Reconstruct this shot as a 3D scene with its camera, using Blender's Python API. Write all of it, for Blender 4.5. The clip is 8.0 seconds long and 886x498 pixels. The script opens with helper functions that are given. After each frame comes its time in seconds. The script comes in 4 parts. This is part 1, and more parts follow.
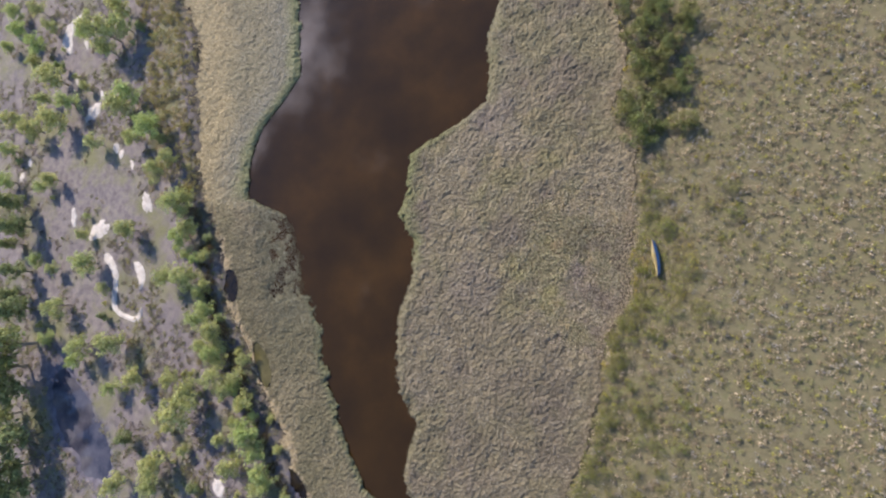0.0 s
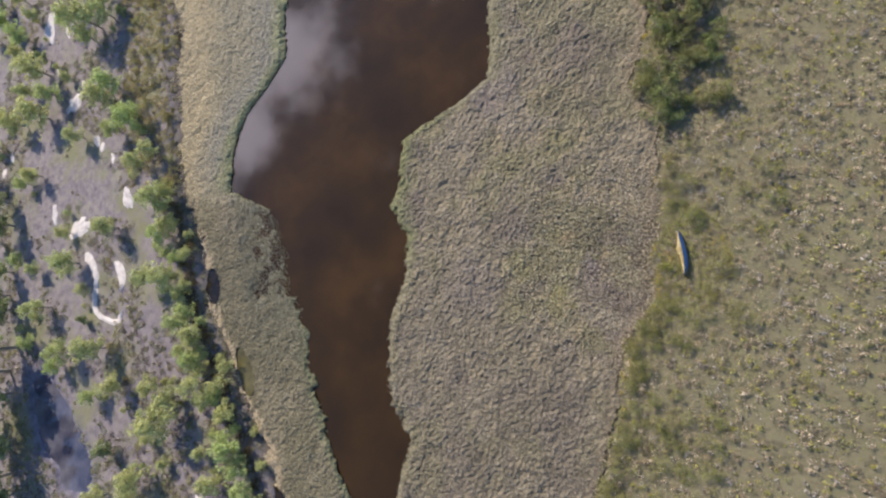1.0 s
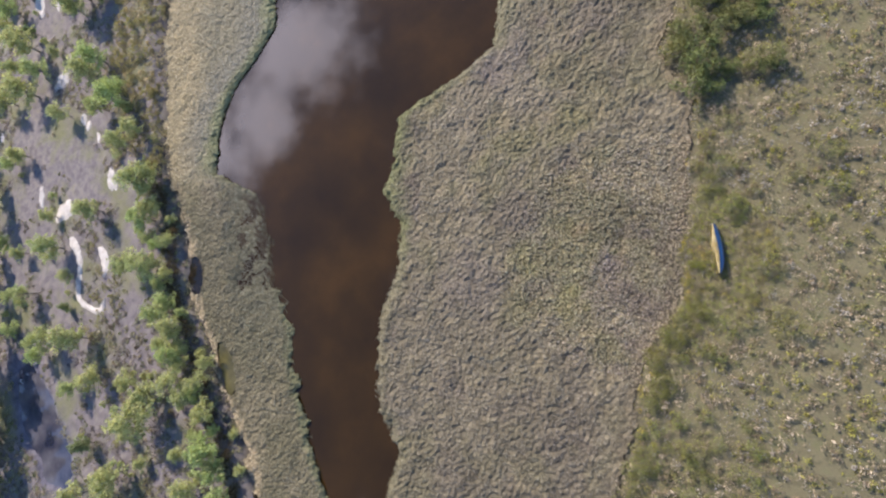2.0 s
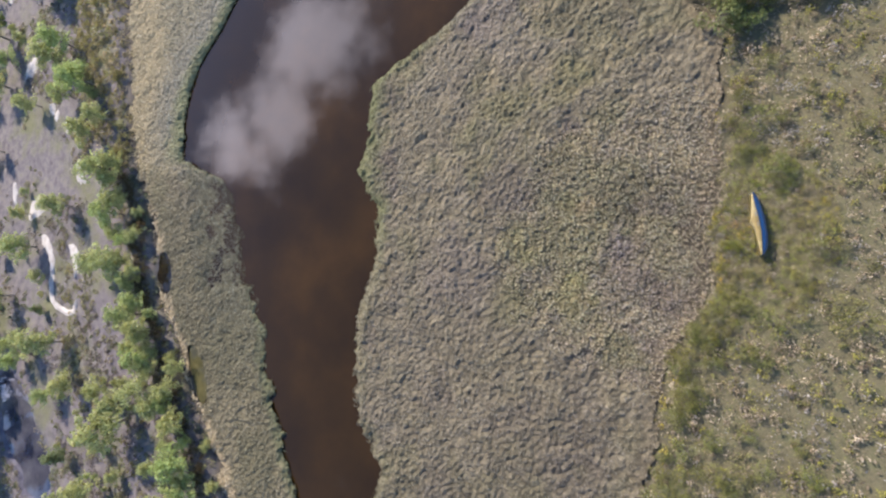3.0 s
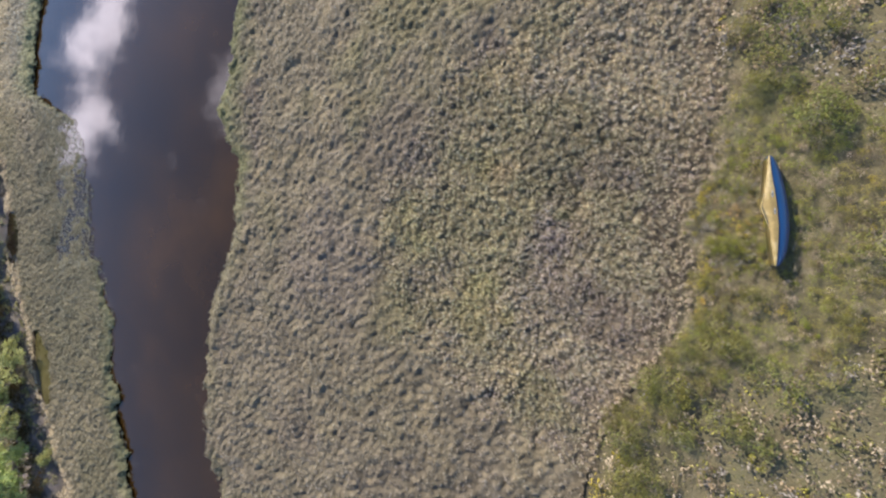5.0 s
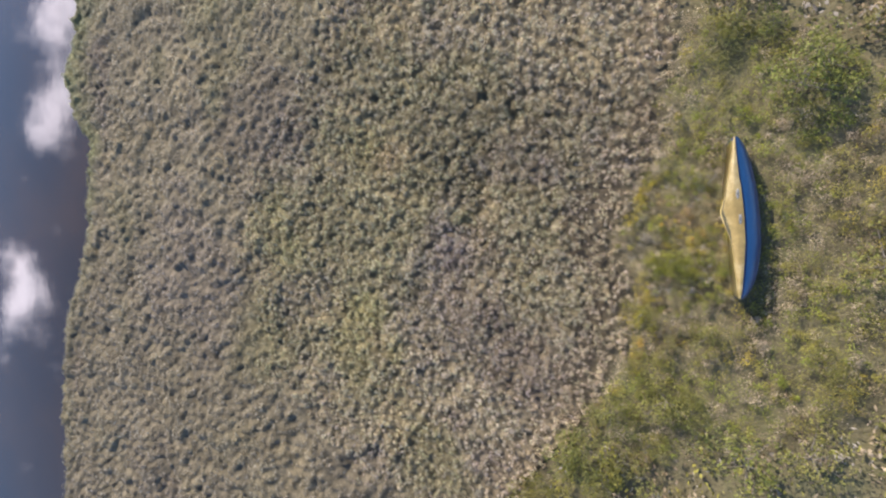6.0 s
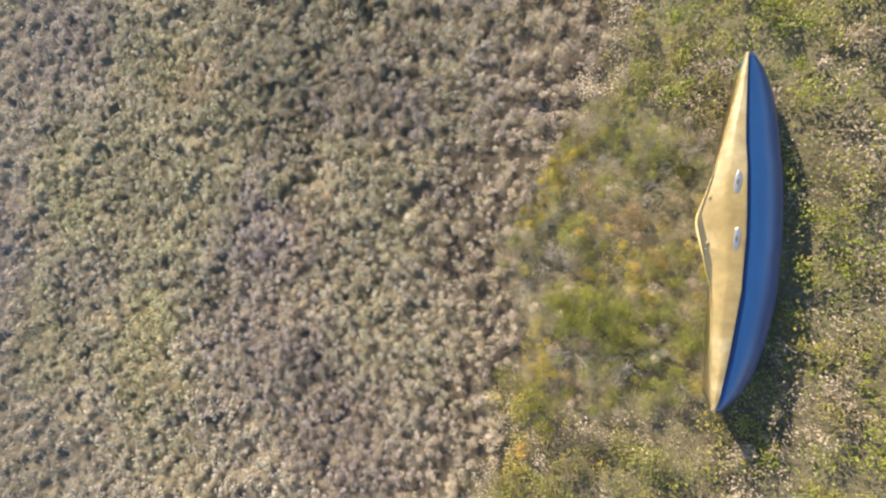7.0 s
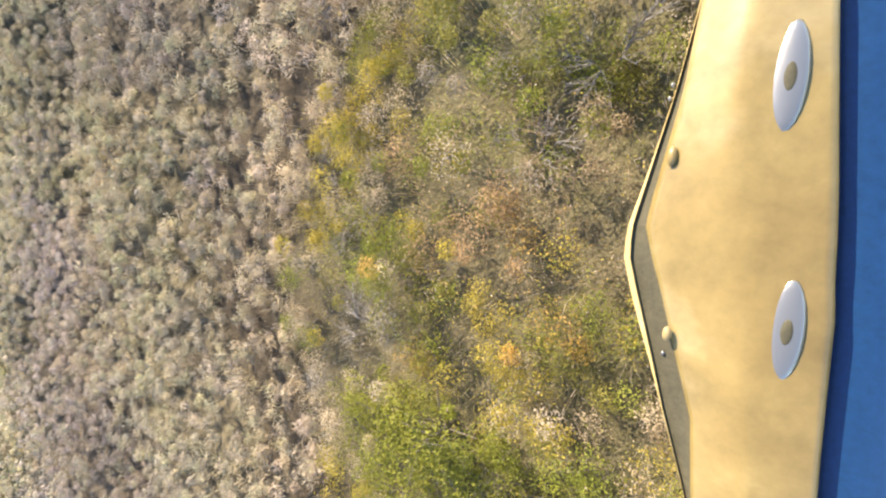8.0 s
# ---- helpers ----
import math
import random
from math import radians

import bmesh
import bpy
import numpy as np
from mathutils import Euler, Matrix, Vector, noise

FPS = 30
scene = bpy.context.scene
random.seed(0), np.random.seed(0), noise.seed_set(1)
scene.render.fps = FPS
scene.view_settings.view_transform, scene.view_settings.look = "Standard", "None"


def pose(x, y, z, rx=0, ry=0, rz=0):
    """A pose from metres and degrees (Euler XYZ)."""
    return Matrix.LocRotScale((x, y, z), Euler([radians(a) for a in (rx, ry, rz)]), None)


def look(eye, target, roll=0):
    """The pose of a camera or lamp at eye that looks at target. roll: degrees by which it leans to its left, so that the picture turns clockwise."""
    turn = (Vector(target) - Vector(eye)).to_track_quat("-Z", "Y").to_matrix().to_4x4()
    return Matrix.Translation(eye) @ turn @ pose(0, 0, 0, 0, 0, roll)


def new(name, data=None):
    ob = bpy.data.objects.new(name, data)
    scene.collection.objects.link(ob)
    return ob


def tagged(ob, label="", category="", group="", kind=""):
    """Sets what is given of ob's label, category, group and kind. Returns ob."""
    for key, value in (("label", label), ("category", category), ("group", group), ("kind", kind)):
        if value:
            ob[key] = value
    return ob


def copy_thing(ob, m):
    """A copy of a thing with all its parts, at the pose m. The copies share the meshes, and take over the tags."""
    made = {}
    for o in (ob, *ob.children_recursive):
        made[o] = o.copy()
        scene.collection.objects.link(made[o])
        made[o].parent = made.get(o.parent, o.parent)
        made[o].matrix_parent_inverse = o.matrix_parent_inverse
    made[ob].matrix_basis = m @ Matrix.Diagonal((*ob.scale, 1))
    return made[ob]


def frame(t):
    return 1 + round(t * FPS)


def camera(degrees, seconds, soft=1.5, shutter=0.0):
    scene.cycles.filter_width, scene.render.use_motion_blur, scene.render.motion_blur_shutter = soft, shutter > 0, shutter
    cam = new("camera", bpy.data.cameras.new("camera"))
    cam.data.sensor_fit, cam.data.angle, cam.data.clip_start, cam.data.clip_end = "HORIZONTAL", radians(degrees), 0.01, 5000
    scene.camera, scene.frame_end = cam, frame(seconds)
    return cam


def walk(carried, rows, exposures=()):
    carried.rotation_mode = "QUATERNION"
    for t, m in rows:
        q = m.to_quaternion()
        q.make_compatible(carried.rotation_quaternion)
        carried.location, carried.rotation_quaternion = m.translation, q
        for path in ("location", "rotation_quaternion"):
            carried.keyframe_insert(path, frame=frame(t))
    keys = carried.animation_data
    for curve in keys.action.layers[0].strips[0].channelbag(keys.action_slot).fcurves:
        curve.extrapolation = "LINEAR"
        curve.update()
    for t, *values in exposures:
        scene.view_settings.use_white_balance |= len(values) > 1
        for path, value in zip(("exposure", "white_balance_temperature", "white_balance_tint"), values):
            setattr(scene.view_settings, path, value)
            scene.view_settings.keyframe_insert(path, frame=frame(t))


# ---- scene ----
cam = camera(92.0, 8.0, 2.3)
PATH = [
    (0.0, pose(4.520, 0.267, 77.953, 7.122, 17.224, -0.249)),
    (0.5, pose(5.200, 1.117, 73.368, 7.176, 17.667, -0.509)),
    (1.0, pose(4.640, 0.927, 68.859, 6.750, 18.922, -0.494)),
    (1.5, pose(4.424, 1.244, 64.271, 6.727, 19.956, 0.779)),
    (1.7, pose(4.487, 1.439, 62.651, 6.716, 20.116, 1.129)),
    (2.8, pose(5.990, 2.318, 51.732, 4.092, 23.665, -0.451)),
    (3.0, pose(5.842, 2.112, 49.492, 4.378, 23.545, -0.473)),
    (3.5, pose(7.061, 2.494, 44.110, 3.720, 24.265, 0.244)),
    (4.0, pose(8.007, 3.056, 38.937, 2.487, 25.206, 1.721)),
    (4.5, pose(9.622, 3.600, 33.490, 2.308, 25.761, 2.783)),
    (4.7, pose(10.003, 3.929, 31.738, 2.138, 25.393, 2.763)),
    (5.8, pose(12.285, 6.504, 22.008, -1.477, 22.142, 0.970)),
    (6.0, pose(13.177, 6.634, 19.630, -1.351, 22.712, 1.940)),
    (6.5, pose(14.946, 6.782, 14.062, -0.367, 24.181, 5.592)),
    (7.0, pose(15.713, 7.218, 9.251, -0.853, 24.490, 8.461)),
    (7.5, pose(16.544, 7.604, 4.173, -0.488, 27.044, 9.420)),
    (7.7, pose(16.991, 8.118, 3.093, -3.696, 26.434, 8.360)),
    (8.0, pose(16.841, 7.958, 2.819, -6.162, 31.315, 4.652)),
]
EXPOSURES = [(0.0, 0.98, 6800, 13), (3.0, 1.08, 6650, 12), (4.5, 1.02, 6900, 11), (6.0, 1.04, 7000, 11), (7.0, 1.4, 7350, 12), (8.0, 1.6, 7800, 12)]
walk(cam, PATH, EXPOSURES)

# ---- light: clear autumn sky with a few cumulus, low sun from the north-west of the plan ----
SUN_AZ, SUN_EL = radians(129), radians(34)
SUN_DIR = Vector((math.cos(SUN_AZ) * math.cos(SUN_EL), math.sin(SUN_AZ) * math.cos(SUN_EL), math.sin(SUN_EL)))
sun_data = bpy.data.lights.new("sun", "SUN")
sun_data.energy, sun_data.angle, sun_data.color = 5.0, radians(0.6), (1.0, 0.93, 0.82)
sun = new("sun", sun_data)
sun.matrix_world = look(SUN_DIR * 200, (0, 0, 0))


def tree_nodes(m):
    m.use_nodes = True
    t = m.node_tree
    t.nodes.clear()
    return t, t.nodes, t.links


def sky_world():
    w = bpy.data.worlds.new("sky")
    t, n, l = tree_nodes(w)
    out, bg = n.new("ShaderNodeOutputWorld"), n.new("ShaderNodeBackground")
    sky = n.new("ShaderNodeTexSky")
    sky.sky_type, sky.sun_disc = "NISHITA", False
    sky.dust_density, sky.ozone_density = 0.0, 3.0
    sky.sun_elevation, sky.sun_rotation = SUN_EL, math.pi / 2 - SUN_AZ
    coord, sep = n.new("ShaderNodeTexCoord"), n.new("ShaderNodeSeparateXYZ")
    l.new(coord.outputs["Generated"], sep.inputs[0])
    # the sky's dome laid flat, as a cloud layer at one height
    low = n.new("ShaderNodeMath"); low.operation = "MAXIMUM"; low.inputs[1].default_value = 0.06
    l.new(sep.outputs["Z"], low.inputs[0])
    flat = n.new("ShaderNodeCombineXYZ")
    for axis in "XY":
        d = n.new("ShaderNodeMath"); d.operation = "DIVIDE"
        l.new(sep.outputs[axis], d.inputs[0]); l.new(low.outputs[0], d.inputs[1]); l.new(d.outputs[0], flat.inputs[axis])
    fine = n.new("ShaderNodeTexNoise")
    fine.inputs["Scale"].default_value, fine.inputs["Detail"].default_value, fine.inputs["Roughness"].default_value = 4.5, 7.0, 0.62
    l.new(flat.outputs[0], fine.inputs["Vector"])
    wide = n.new("ShaderNodeTexNoise")
    wide.inputs["Scale"].default_value, wide.inputs["Detail"].default_value = 0.8, 2.0
    l.new(flat.outputs[0], wide.inputs["Vector"])
    # cumulus heaps: centre, reach
    heaps = [((-0.84, 0.74), 0.34), ((-1.02, 0.52), 0.30), ((-1.2, 0.5), 0.24), ((-2.05, 0.86), 0.33), ((-2.12, 0.46), 0.30), ((-2.38, -0.32), 0.28)]
    total = None
    for (u, v), reach in heaps:
        d = n.new("ShaderNodeVectorMath"); d.operation = "DISTANCE"
        l.new(flat.outputs[0], d.inputs[0]); d.inputs[1].default_value = (u, v, 0)
        r = n.new("ShaderNodeMapRange"); r.inputs["From Min"].default_value, r.inputs["From Max"].default_value = reach, 0.0
        r.inputs["To Min"].default_value, r.inputs["To Max"].default_value = 0.0, 1.0
        l.new(d.outputs["Value"], r.inputs["Value"])
        if total is None:
            total = r.outputs[0]
        else:
            m = n.new("ShaderNodeMath"); m.operation = "MAXIMUM"
            l.new(total, m.inputs[0]); l.new(r.outputs[0], m.inputs[1]); total = m.outputs[0]
    scatter = n.new("ShaderNodeMapRange")
    scatter.inputs["From Min"].default_value, scatter.inputs["From Max"].default_value = 0.62, 0.75
    scatter.inputs["To Max"].default_value = 0.2
    l.new(wide.outputs["Fac"], scatter.inputs["Value"])
    most = n.new("ShaderNodeMath"); most.operation = "MAXIMUM"
    l.new(total, most.inputs[0]); l.new(scatter.outputs[0], most.inputs[1])
    add = n.new("ShaderNodeMath"); add.operation = "MULTIPLY_ADD"; add.inputs[1].default_value = 0.55
    l.new(most.outputs[0], add.inputs[0]); l.new(fine.outputs["Fac"], add.inputs[2])
    ramp = n.new("ShaderNodeMapRange"); ramp.interpolation_type = "SMOOTHSTEP"
    ramp.inputs["From Min"].default_value, ramp.inputs["From Max"].default_value = 0.60, 0.98
    l.new(add.outputs[0], ramp.inputs["Value"])
    mix = n.new("ShaderNodeMix"); mix.data_type = "RGBA"
    l.new(ramp.outputs[0], mix.inputs["Factor"]); deep = n.new("ShaderNodeMix"); deep.data_type, deep.blend_type = "RGBA", "MULTIPLY"
    deep.inputs["Factor"].default_value, deep.inputs["B"].default_value = 1.0, (0.86, 0.955, 1.10, 1)
    l.new(sky.outputs[0], deep.inputs["A"]); l.new(deep.outputs["Result"], mix.inputs["A"])
    mix.inputs["B"].default_value = (26.5, 26.2, 32.5, 1)
    l.new(mix.outputs["Result"], bg.inputs["Color"])
    bg.inputs["Strength"].default_value = 0.15
    l.new(bg.outputs[0], out.inputs[0])
    scene.world = w


sky_world()

# ---- materials ----


def material(name, rough=0.8, spec=0.3):
    m = bpy.data.materials.new(name)
    t, n, l = tree_nodes(m)
    out, b = n.new("ShaderNodeOutputMaterial"), n.new("ShaderNodeBsdfPrincipled")
    b.inputs["Roughness"].default_value, b.inputs["Specular IOR Level"].default_value = rough, spec
    l.new(b.outputs[0], out.inputs[0])
    return m, n, l, b, out


def noise_tex(n, l, scale, detail=4, rough=0.6, vector=None):
    x = n.new("ShaderNodeTexNoise")
    x.inputs["Scale"].default_value, x.inputs["Detail"].default_value, x.inputs["Roughness"].default_value = scale, detail, rough
    if vector is not None:
        l.new(vector, x.inputs["Vector"])
    return x.outputs["Fac"]


def ramp_of(n, l, fac, stops):
    r = n.new("ShaderNodeValToRGB")
    e = r.color_ramp.elements
    while len(e) < len(stops):
        e.new(0.5)
    for k, (p, c) in enumerate(stops):
        e[k].position, e[k].color = p, (*c, 1)
    l.new(fac, r.inputs[0])
    return r.outputs[0]


def blend(n, l, fac, a, b, kind="MIX"):
    x = n.new("ShaderNodeMix"); x.data_type, x.blend_type = "RGBA", kind
    for sock, v in (("Factor", fac), ("A", a), ("B", b)):
        if isinstance(v, (int, float)):
            x.inputs[sock].default_value = v
        elif isinstance(v, tuple):
            x.inputs[sock].default_value = (*v, 1)
        else:
            l.new(v, x.inputs[sock])
    return x.outputs["Result"]


def bumped(n, l, b, height, strength=0.5, distance=0.05):
    k = n.new("ShaderNodeBump")
    k.inputs["Strength"].default_value, k.inputs["Distance"].default_value = strength, distance
    l.new(height, k.inputs["Height"]); l.new(k.outputs[0], b.inputs["Normal"])


def grain_material(name, stops, scale, fine, rough=0.9, bump=0.6, distance=0.05, spec=0.2):
    m, n, l, b, out = material(name, rough, spec)
    where = n.new("ShaderNodeNewGeometry").outputs["Position"]
    big, small = noise_tex(n, l, scale, 5, 0.65, where), noise_tex(n, l, fine, 5, 0.7, where)
    col = ramp_of(n, l, big, stops)
    col = blend(n, l, 0.55, col, ramp_of(n, l, small, [(0.3, (0.35, 0.35, 0.35)), (0.7, (0.75, 0.75, 0.75))]), "OVERLAY")
    l.new(col, b.inputs["Base Color"])
    bumped(n, l, b, small, bump, distance)
    return m


def ground_material():
    """Peat under the reeds, mauve burnt heath with moss to the west, leaf litter to the east: shares come from the mesh."""
    m, n, l, b, out = material("ground_soil", 0.95, 0.15)
    where = n.new("ShaderNodeNewGeometry").outputs["Position"]
    share = n.new("ShaderNodeVertexColor"); share.layer_name = "share"
    part_of = n.new("ShaderNodeSeparateColor"); l.new(share.outputs["Color"], part_of.inputs[0])
    big, mid, small = noise_tex(n, l, 0.09, 6, 0.65, where), noise_tex(n, l, 0.6, 6, 0.7, where), noise_tex(n, l, 6.0, 5, 0.7, where)
    heath = ramp_of(n, l, mid, [(0.30, (0.072, 0.060, 0.061)), (0.48, (0.128, 0.108, 0.109)), (0.62, (0.165, 0.142, 0.125)), (0.72, (0.12, 0.112, 0.062))])
    moss = ramp_of(n, l, small, [(0.3, (0.08, 0.078, 0.042)), (0.7, (0.165, 0.155, 0.085))])
    edge = n.new("ShaderNodeMapRange"); edge.inputs["From Min"].default_value, edge.inputs["From Max"].default_value = 0.48, 0.64
    l.new(big, edge.inputs["Value"])
    heath = blend(n, l, edge.outputs[0], heath, moss)
    peat = ramp_of(n, l, mid, [(0.3, (0.040, 0.031, 0.022)), (0.7, (0.085, 0.070, 0.049))])
    litter = ramp_of(n, l, mid, [(0.3, (0.062, 0.055, 0.032)), (0.5, (0.125, 0.107, 0.062)), (0.7, (0.105, 0.102, 0.050))])
    col = blend(n, l, part_of.outputs["Red"], peat, heath)
    col = blend(n, l, part_of.outputs["Green"], col, litter)
    ash = ramp_of(n, l, mid, [(0.3, (0.035, 0.033, 0.05)), (0.7, (0.13, 0.12, 0.145))])
    col = blend(n, l, part_of.outputs["Blue"], col, ash)
    col = blend(n, l, 0.5, col, ramp_of(n, l, small, [(0.3, (0.35, 0.35, 0.35)), (0.7, (0.7, 0.7, 0.7))]), "OVERLAY")
    l.new(col, b.inputs["Base Color"])
    bumped(n, l, b, small, 0.7, 0.12)
    return m


def blade_material(name, rough=0.7, through_light=0.25):
    """Dry stalks and leaves: the tint of each one comes with the mesh."""
    m, n, l, b, out = material(name, rough, 0.2)
    tint = n.new("ShaderNodeVertexColor"); tint.layer_name = "tint"
    l.new(tint.outputs["Color"], b.inputs["Base Color"])
    t = n.new("ShaderNodeBsdfTranslucent"); l.new(tint.outputs["Color"], t.inputs["Color"])
    mix = n.new("ShaderNodeMixShader"); mix.inputs[0].default_value = through_light
    l.new(b.outputs[0], mix.inputs[1]); l.new(t.outputs[0], mix.inputs[2]); l.new(mix.outputs[0], out.inputs[0])
    return m


def thatch_material():
    """Matted reed tops: the drift's tint comes with the mesh, stalk-sized grain and relief from noise."""
    m, n, l, b, out = material("matted_reed", 0.8, 0.15)
    where = n.new("ShaderNodeNewGeometry").outputs["Position"]
    tint = n.new("ShaderNodeVertexColor"); tint.layer_name = "tint"
    small, tiny = noise_tex(n, l, 4.5, 4, 0.7, where), noise_tex(n, l, 15.0, 3, 0.7, where)
    col = blend(n, l, 0.6, tint.outputs["Color"], ramp_of(n, l, small, [(0.34, (0.20, 0.20, 0.21)), (0.5, (0.5, 0.5, 0.5)), (0.66, (0.76, 0.75, 0.74))]), "OVERLAY")
    col = blend(n, l, 0.6, col, ramp_of(n, l, tiny, [(0.3, (0.3, 0.3, 0.3)), (0.7, (0.7, 0.7, 0.7))]), "OVERLAY")
    l.new(col, b.inputs["Base Color"])
    both = blend(n, l, 0.5, small, tiny)
    bumped(n, l, b, both, 0.8, 0.12)
    return m


def leaf_material(name, stops):
    m, n, l, b, out = material(name, 0.7, 0.12)
    one = n.new("ShaderNodeObjectInfo").outputs["Random"]
    each = n.new("ShaderNodeNewGeometry").outputs["Random Per Island"]
    col = ramp_of(n, l, each, stops)
    warm = ramp_of(n, l, one, [(0.0, (0.44, 0.52, 0.42)), (0.5, (0.5, 0.5, 0.5)), (1.0, (0.54, 0.51, 0.45))])
    col = blend(n, l, 0.8, col, warm, "OVERLAY")
    l.new(col, b.inputs["Base Color"])
    t = n.new("ShaderNodeBsdfTranslucent"); l.new(col, t.inputs["Color"])
    mix = n.new("ShaderNodeMixShader"); mix.inputs[0].default_value = 0.4
    l.new(b.outputs[0], mix.inputs[1]); l.new(t.outputs[0], mix.inputs[2]); l.new(mix.outputs[0], out.inputs[0])
    return m


def water_material(name="bog_water", stops=((0.32, (0.0140, 0.0078, 0.0026)), (0.50, (0.0215, 0.0115, 0.0032)), (0.68, (0.034, 0.0172, 0.0042))), scale=0.06):
    m, n, l, b, out = material(name, 0.04, 0.4)
    b.inputs["IOR"].default_value = 1.333
    where = n.new("ShaderNodeNewGeometry").outputs["Position"]
    bed = noise_tex(n, l, scale, 6, 0.6, where)
    col = ramp_of(n, l, bed, stops)
    l.new(col, b.inputs["Base Color"])
    bumped(n, l, b, noise_tex(n, l, 0.9, 3, 0.5, where), 0.06, 0.05)
    return m


GROUND, WATER = ground_material(), water_material()
# lilac and blue stops paint cloud and sky reflections into the pool's colour
SKY_SHALLOWS = water_material("sky_toned_pool_water", ((0.34, (0.012, 0.014, 0.026)), (0.46, (0.045, 0.043, 0.055)), (0.66, (0.095, 0.088, 0.096))), 0.11)
PEATY = water_material("peaty_pool_water", ((0.35, (0.006, 0.005, 0.005)), (0.5, (0.010, 0.008, 0.006)), (0.7, (0.020, 0.014, 0.008))), 0.5)
MOSSY = water_material("mossy_pool_water", ((0.35, (0.035, 0.030, 0.012)), (0.5, (0.060, 0.052, 0.022)), (0.7, (0.085, 0.072, 0.032))), 0.5)
SAND = grain_material("pale_sand", [(0.3, (0.27, 0.235, 0.21)), (0.6, (0.39, 0.35, 0.315))], 0.6, 5.0)
BLADES = blade_material("dry_reed", 0.55, 0.3)
THATCH = thatch_material()
LEAVES = blade_material("heath_leaves", 0.65, 0.45)
BARK = grain_material("grey_bark", [(0.3, (0.09, 0.075, 0.06)), (0.7, (0.22, 0.19, 0.16))], 6.0, 30.0)
DEAD = grain_material("bleached_twigs", [(0.3, (0.17, 0.155, 0.14)), (0.7, (0.36, 0.33, 0.30))], 4.0, 30.0)
GREEN = leaf_material("birch_leaves", [(0.0, (0.24, 0.255, 0.10)), (0.35, (0.33, 0.345, 0.135)), (0.75, (0.42, 0.425, 0.185)), (1.0, (0.50, 0.48, 0.24))])
PINE = leaf_material("pine_needles", [(0.0, (0.10, 0.12, 0.055)), (0.5, (0.20, 0.23, 0.10)), (1.0, (0.32, 0.34, 0.16))])
HEDGE = leaf_material("alder_leaves", [(0.0, (0.15, 0.135, 0.055)), (0.4, (0.25, 0.22, 0.085)), (0.8, (0.34, 0.285, 0.125)), (1.0, (0.41, 0.335, 0.175))])
MYRTLE = leaf_material("bog_myrtle_leaves", [(0.0, (0.045, 0.034, 0.018)), (0.4, (0.085, 0.063, 0.032)), (0.8, (0.13, 0.092, 0.048)), (1.0, (0.19, 0.13, 0.07))])
SALLOW = leaf_material("sallow_leaves", [(0.0, (0.09, 0.10, 0.04)), (0.4, (0.155, 0.162, 0.062)), (0.8, (0.21, 0.21, 0.085)), (1.0, (0.26, 0.245, 0.115))])
BUSH = leaf_material("low_willow_leaves", [(0.0, (0.16, 0.155, 0.03)), (0.4, (0.225, 0.215, 0.04)), (0.8, (0.275, 0.25, 0.05)), (1.0, (0.31, 0.275, 0.08))])
WILLOW = leaf_material("willow_leaves", [(0.0, (0.14, 0.145, 0.045)), (0.4, (0.195, 0.19, 0.06)), (0.8, (0.24, 0.22, 0.075)), (1.0, (0.27, 0.235, 0.09))])

# ---- plan: outlines of river, reeds and heath ----
WEST_BANK = [(-45, 420), (-50, 200), (-55, 110), (-55.4, 71), (-54.4, 62), (-54.4, 52.5), (-58.8, 46.6), (-63, 42.4), (-66, 36.6), (-67.3, 31), (-67.2, 24), (-56, 20.2), (-53.7, 15.6), (-51.9, 9), (-50.6, 3),
             (-48, -1), (-46.9, -4.5), (-46.4, -9.5), (-44.7, -14.4), (-42, -22.2), (-38.9, -28.5), (-37.2, -33.6), (-34, -36.4), (-28, -60), (-22, -130), (-20, -420)]
EAST_BANK = [(30, 420), (12, 200), (2, 110), (-3, 80), (-8.2, 60), (-10.4, 53.5), (-10.3, 43), (-11.2, 39.4), (-17.2, 35.5), (-24.6, 32), (-27.4, 30.3), (-27.9, 25.5), (-27.6, 21.8), (-29.3, 19), (-27.2, 13.6), (-26.1, 9.8), (-26.4, 5.6),
             (-29, -2.2), (-29.5, -7), (-29.3, -15.6), (-26.6, -19.6), (-24.8, -22.4), (-26.8, -26.2), (-27.9, -31), (-26.6, -35.3), (-19, -60), (-12, -130), (-8, -420)]
WEST_REEDS = [(-95, 420), (-95, 200), (-95, 110), (-90, 79), (-84.3, 66.7), (-84.2, 54.6), (-82.3, 42.6), (-81.7, 32.5), (-78.8, 22.6), (-74.1, 15.6), (-71.9, 7.7), (-70.6, 0), (-65.3, -8.5),
              (-61.9, -16.7), (-55.7, -25.4), (-52.6, -32.9), (-48.4, -37.9), (-40, -60), (-34, -130), (-34, -420)]
EAST_REEDS = [(70, 420), (45, 200), (28, 110), (20, 80), (12.7, 55.3), (15.4, 44.8), (12.1, 34.6), (15.6, 27), (14.6, 16.3), (14.3, 10.3), (13.65, 8.6), (13.05, 7), (13.0, 5.8), (13.45, 4.4),
              (13.5, 2), (12.6, 0), (11.3, -2.4), (9.6, -4.9), (8.5, -8.8), (7.6, -15), (5.2, -24.2), (1.4, -32), (4, -60), (8, -130), (14, -420)]


def lattice(ix, iy, seed):
    h = (ix.astype(np.int64) * 374761393 + iy.astype(np.int64) * 668265263 + seed * 974634777) & 0xFFFFFFFF
    h = ((h ^ (h >> 13)) * 1274126177) & 0xFFFFFFFF
    return ((h ^ (h >> 16)) & 0xFFFF) / 65535.0


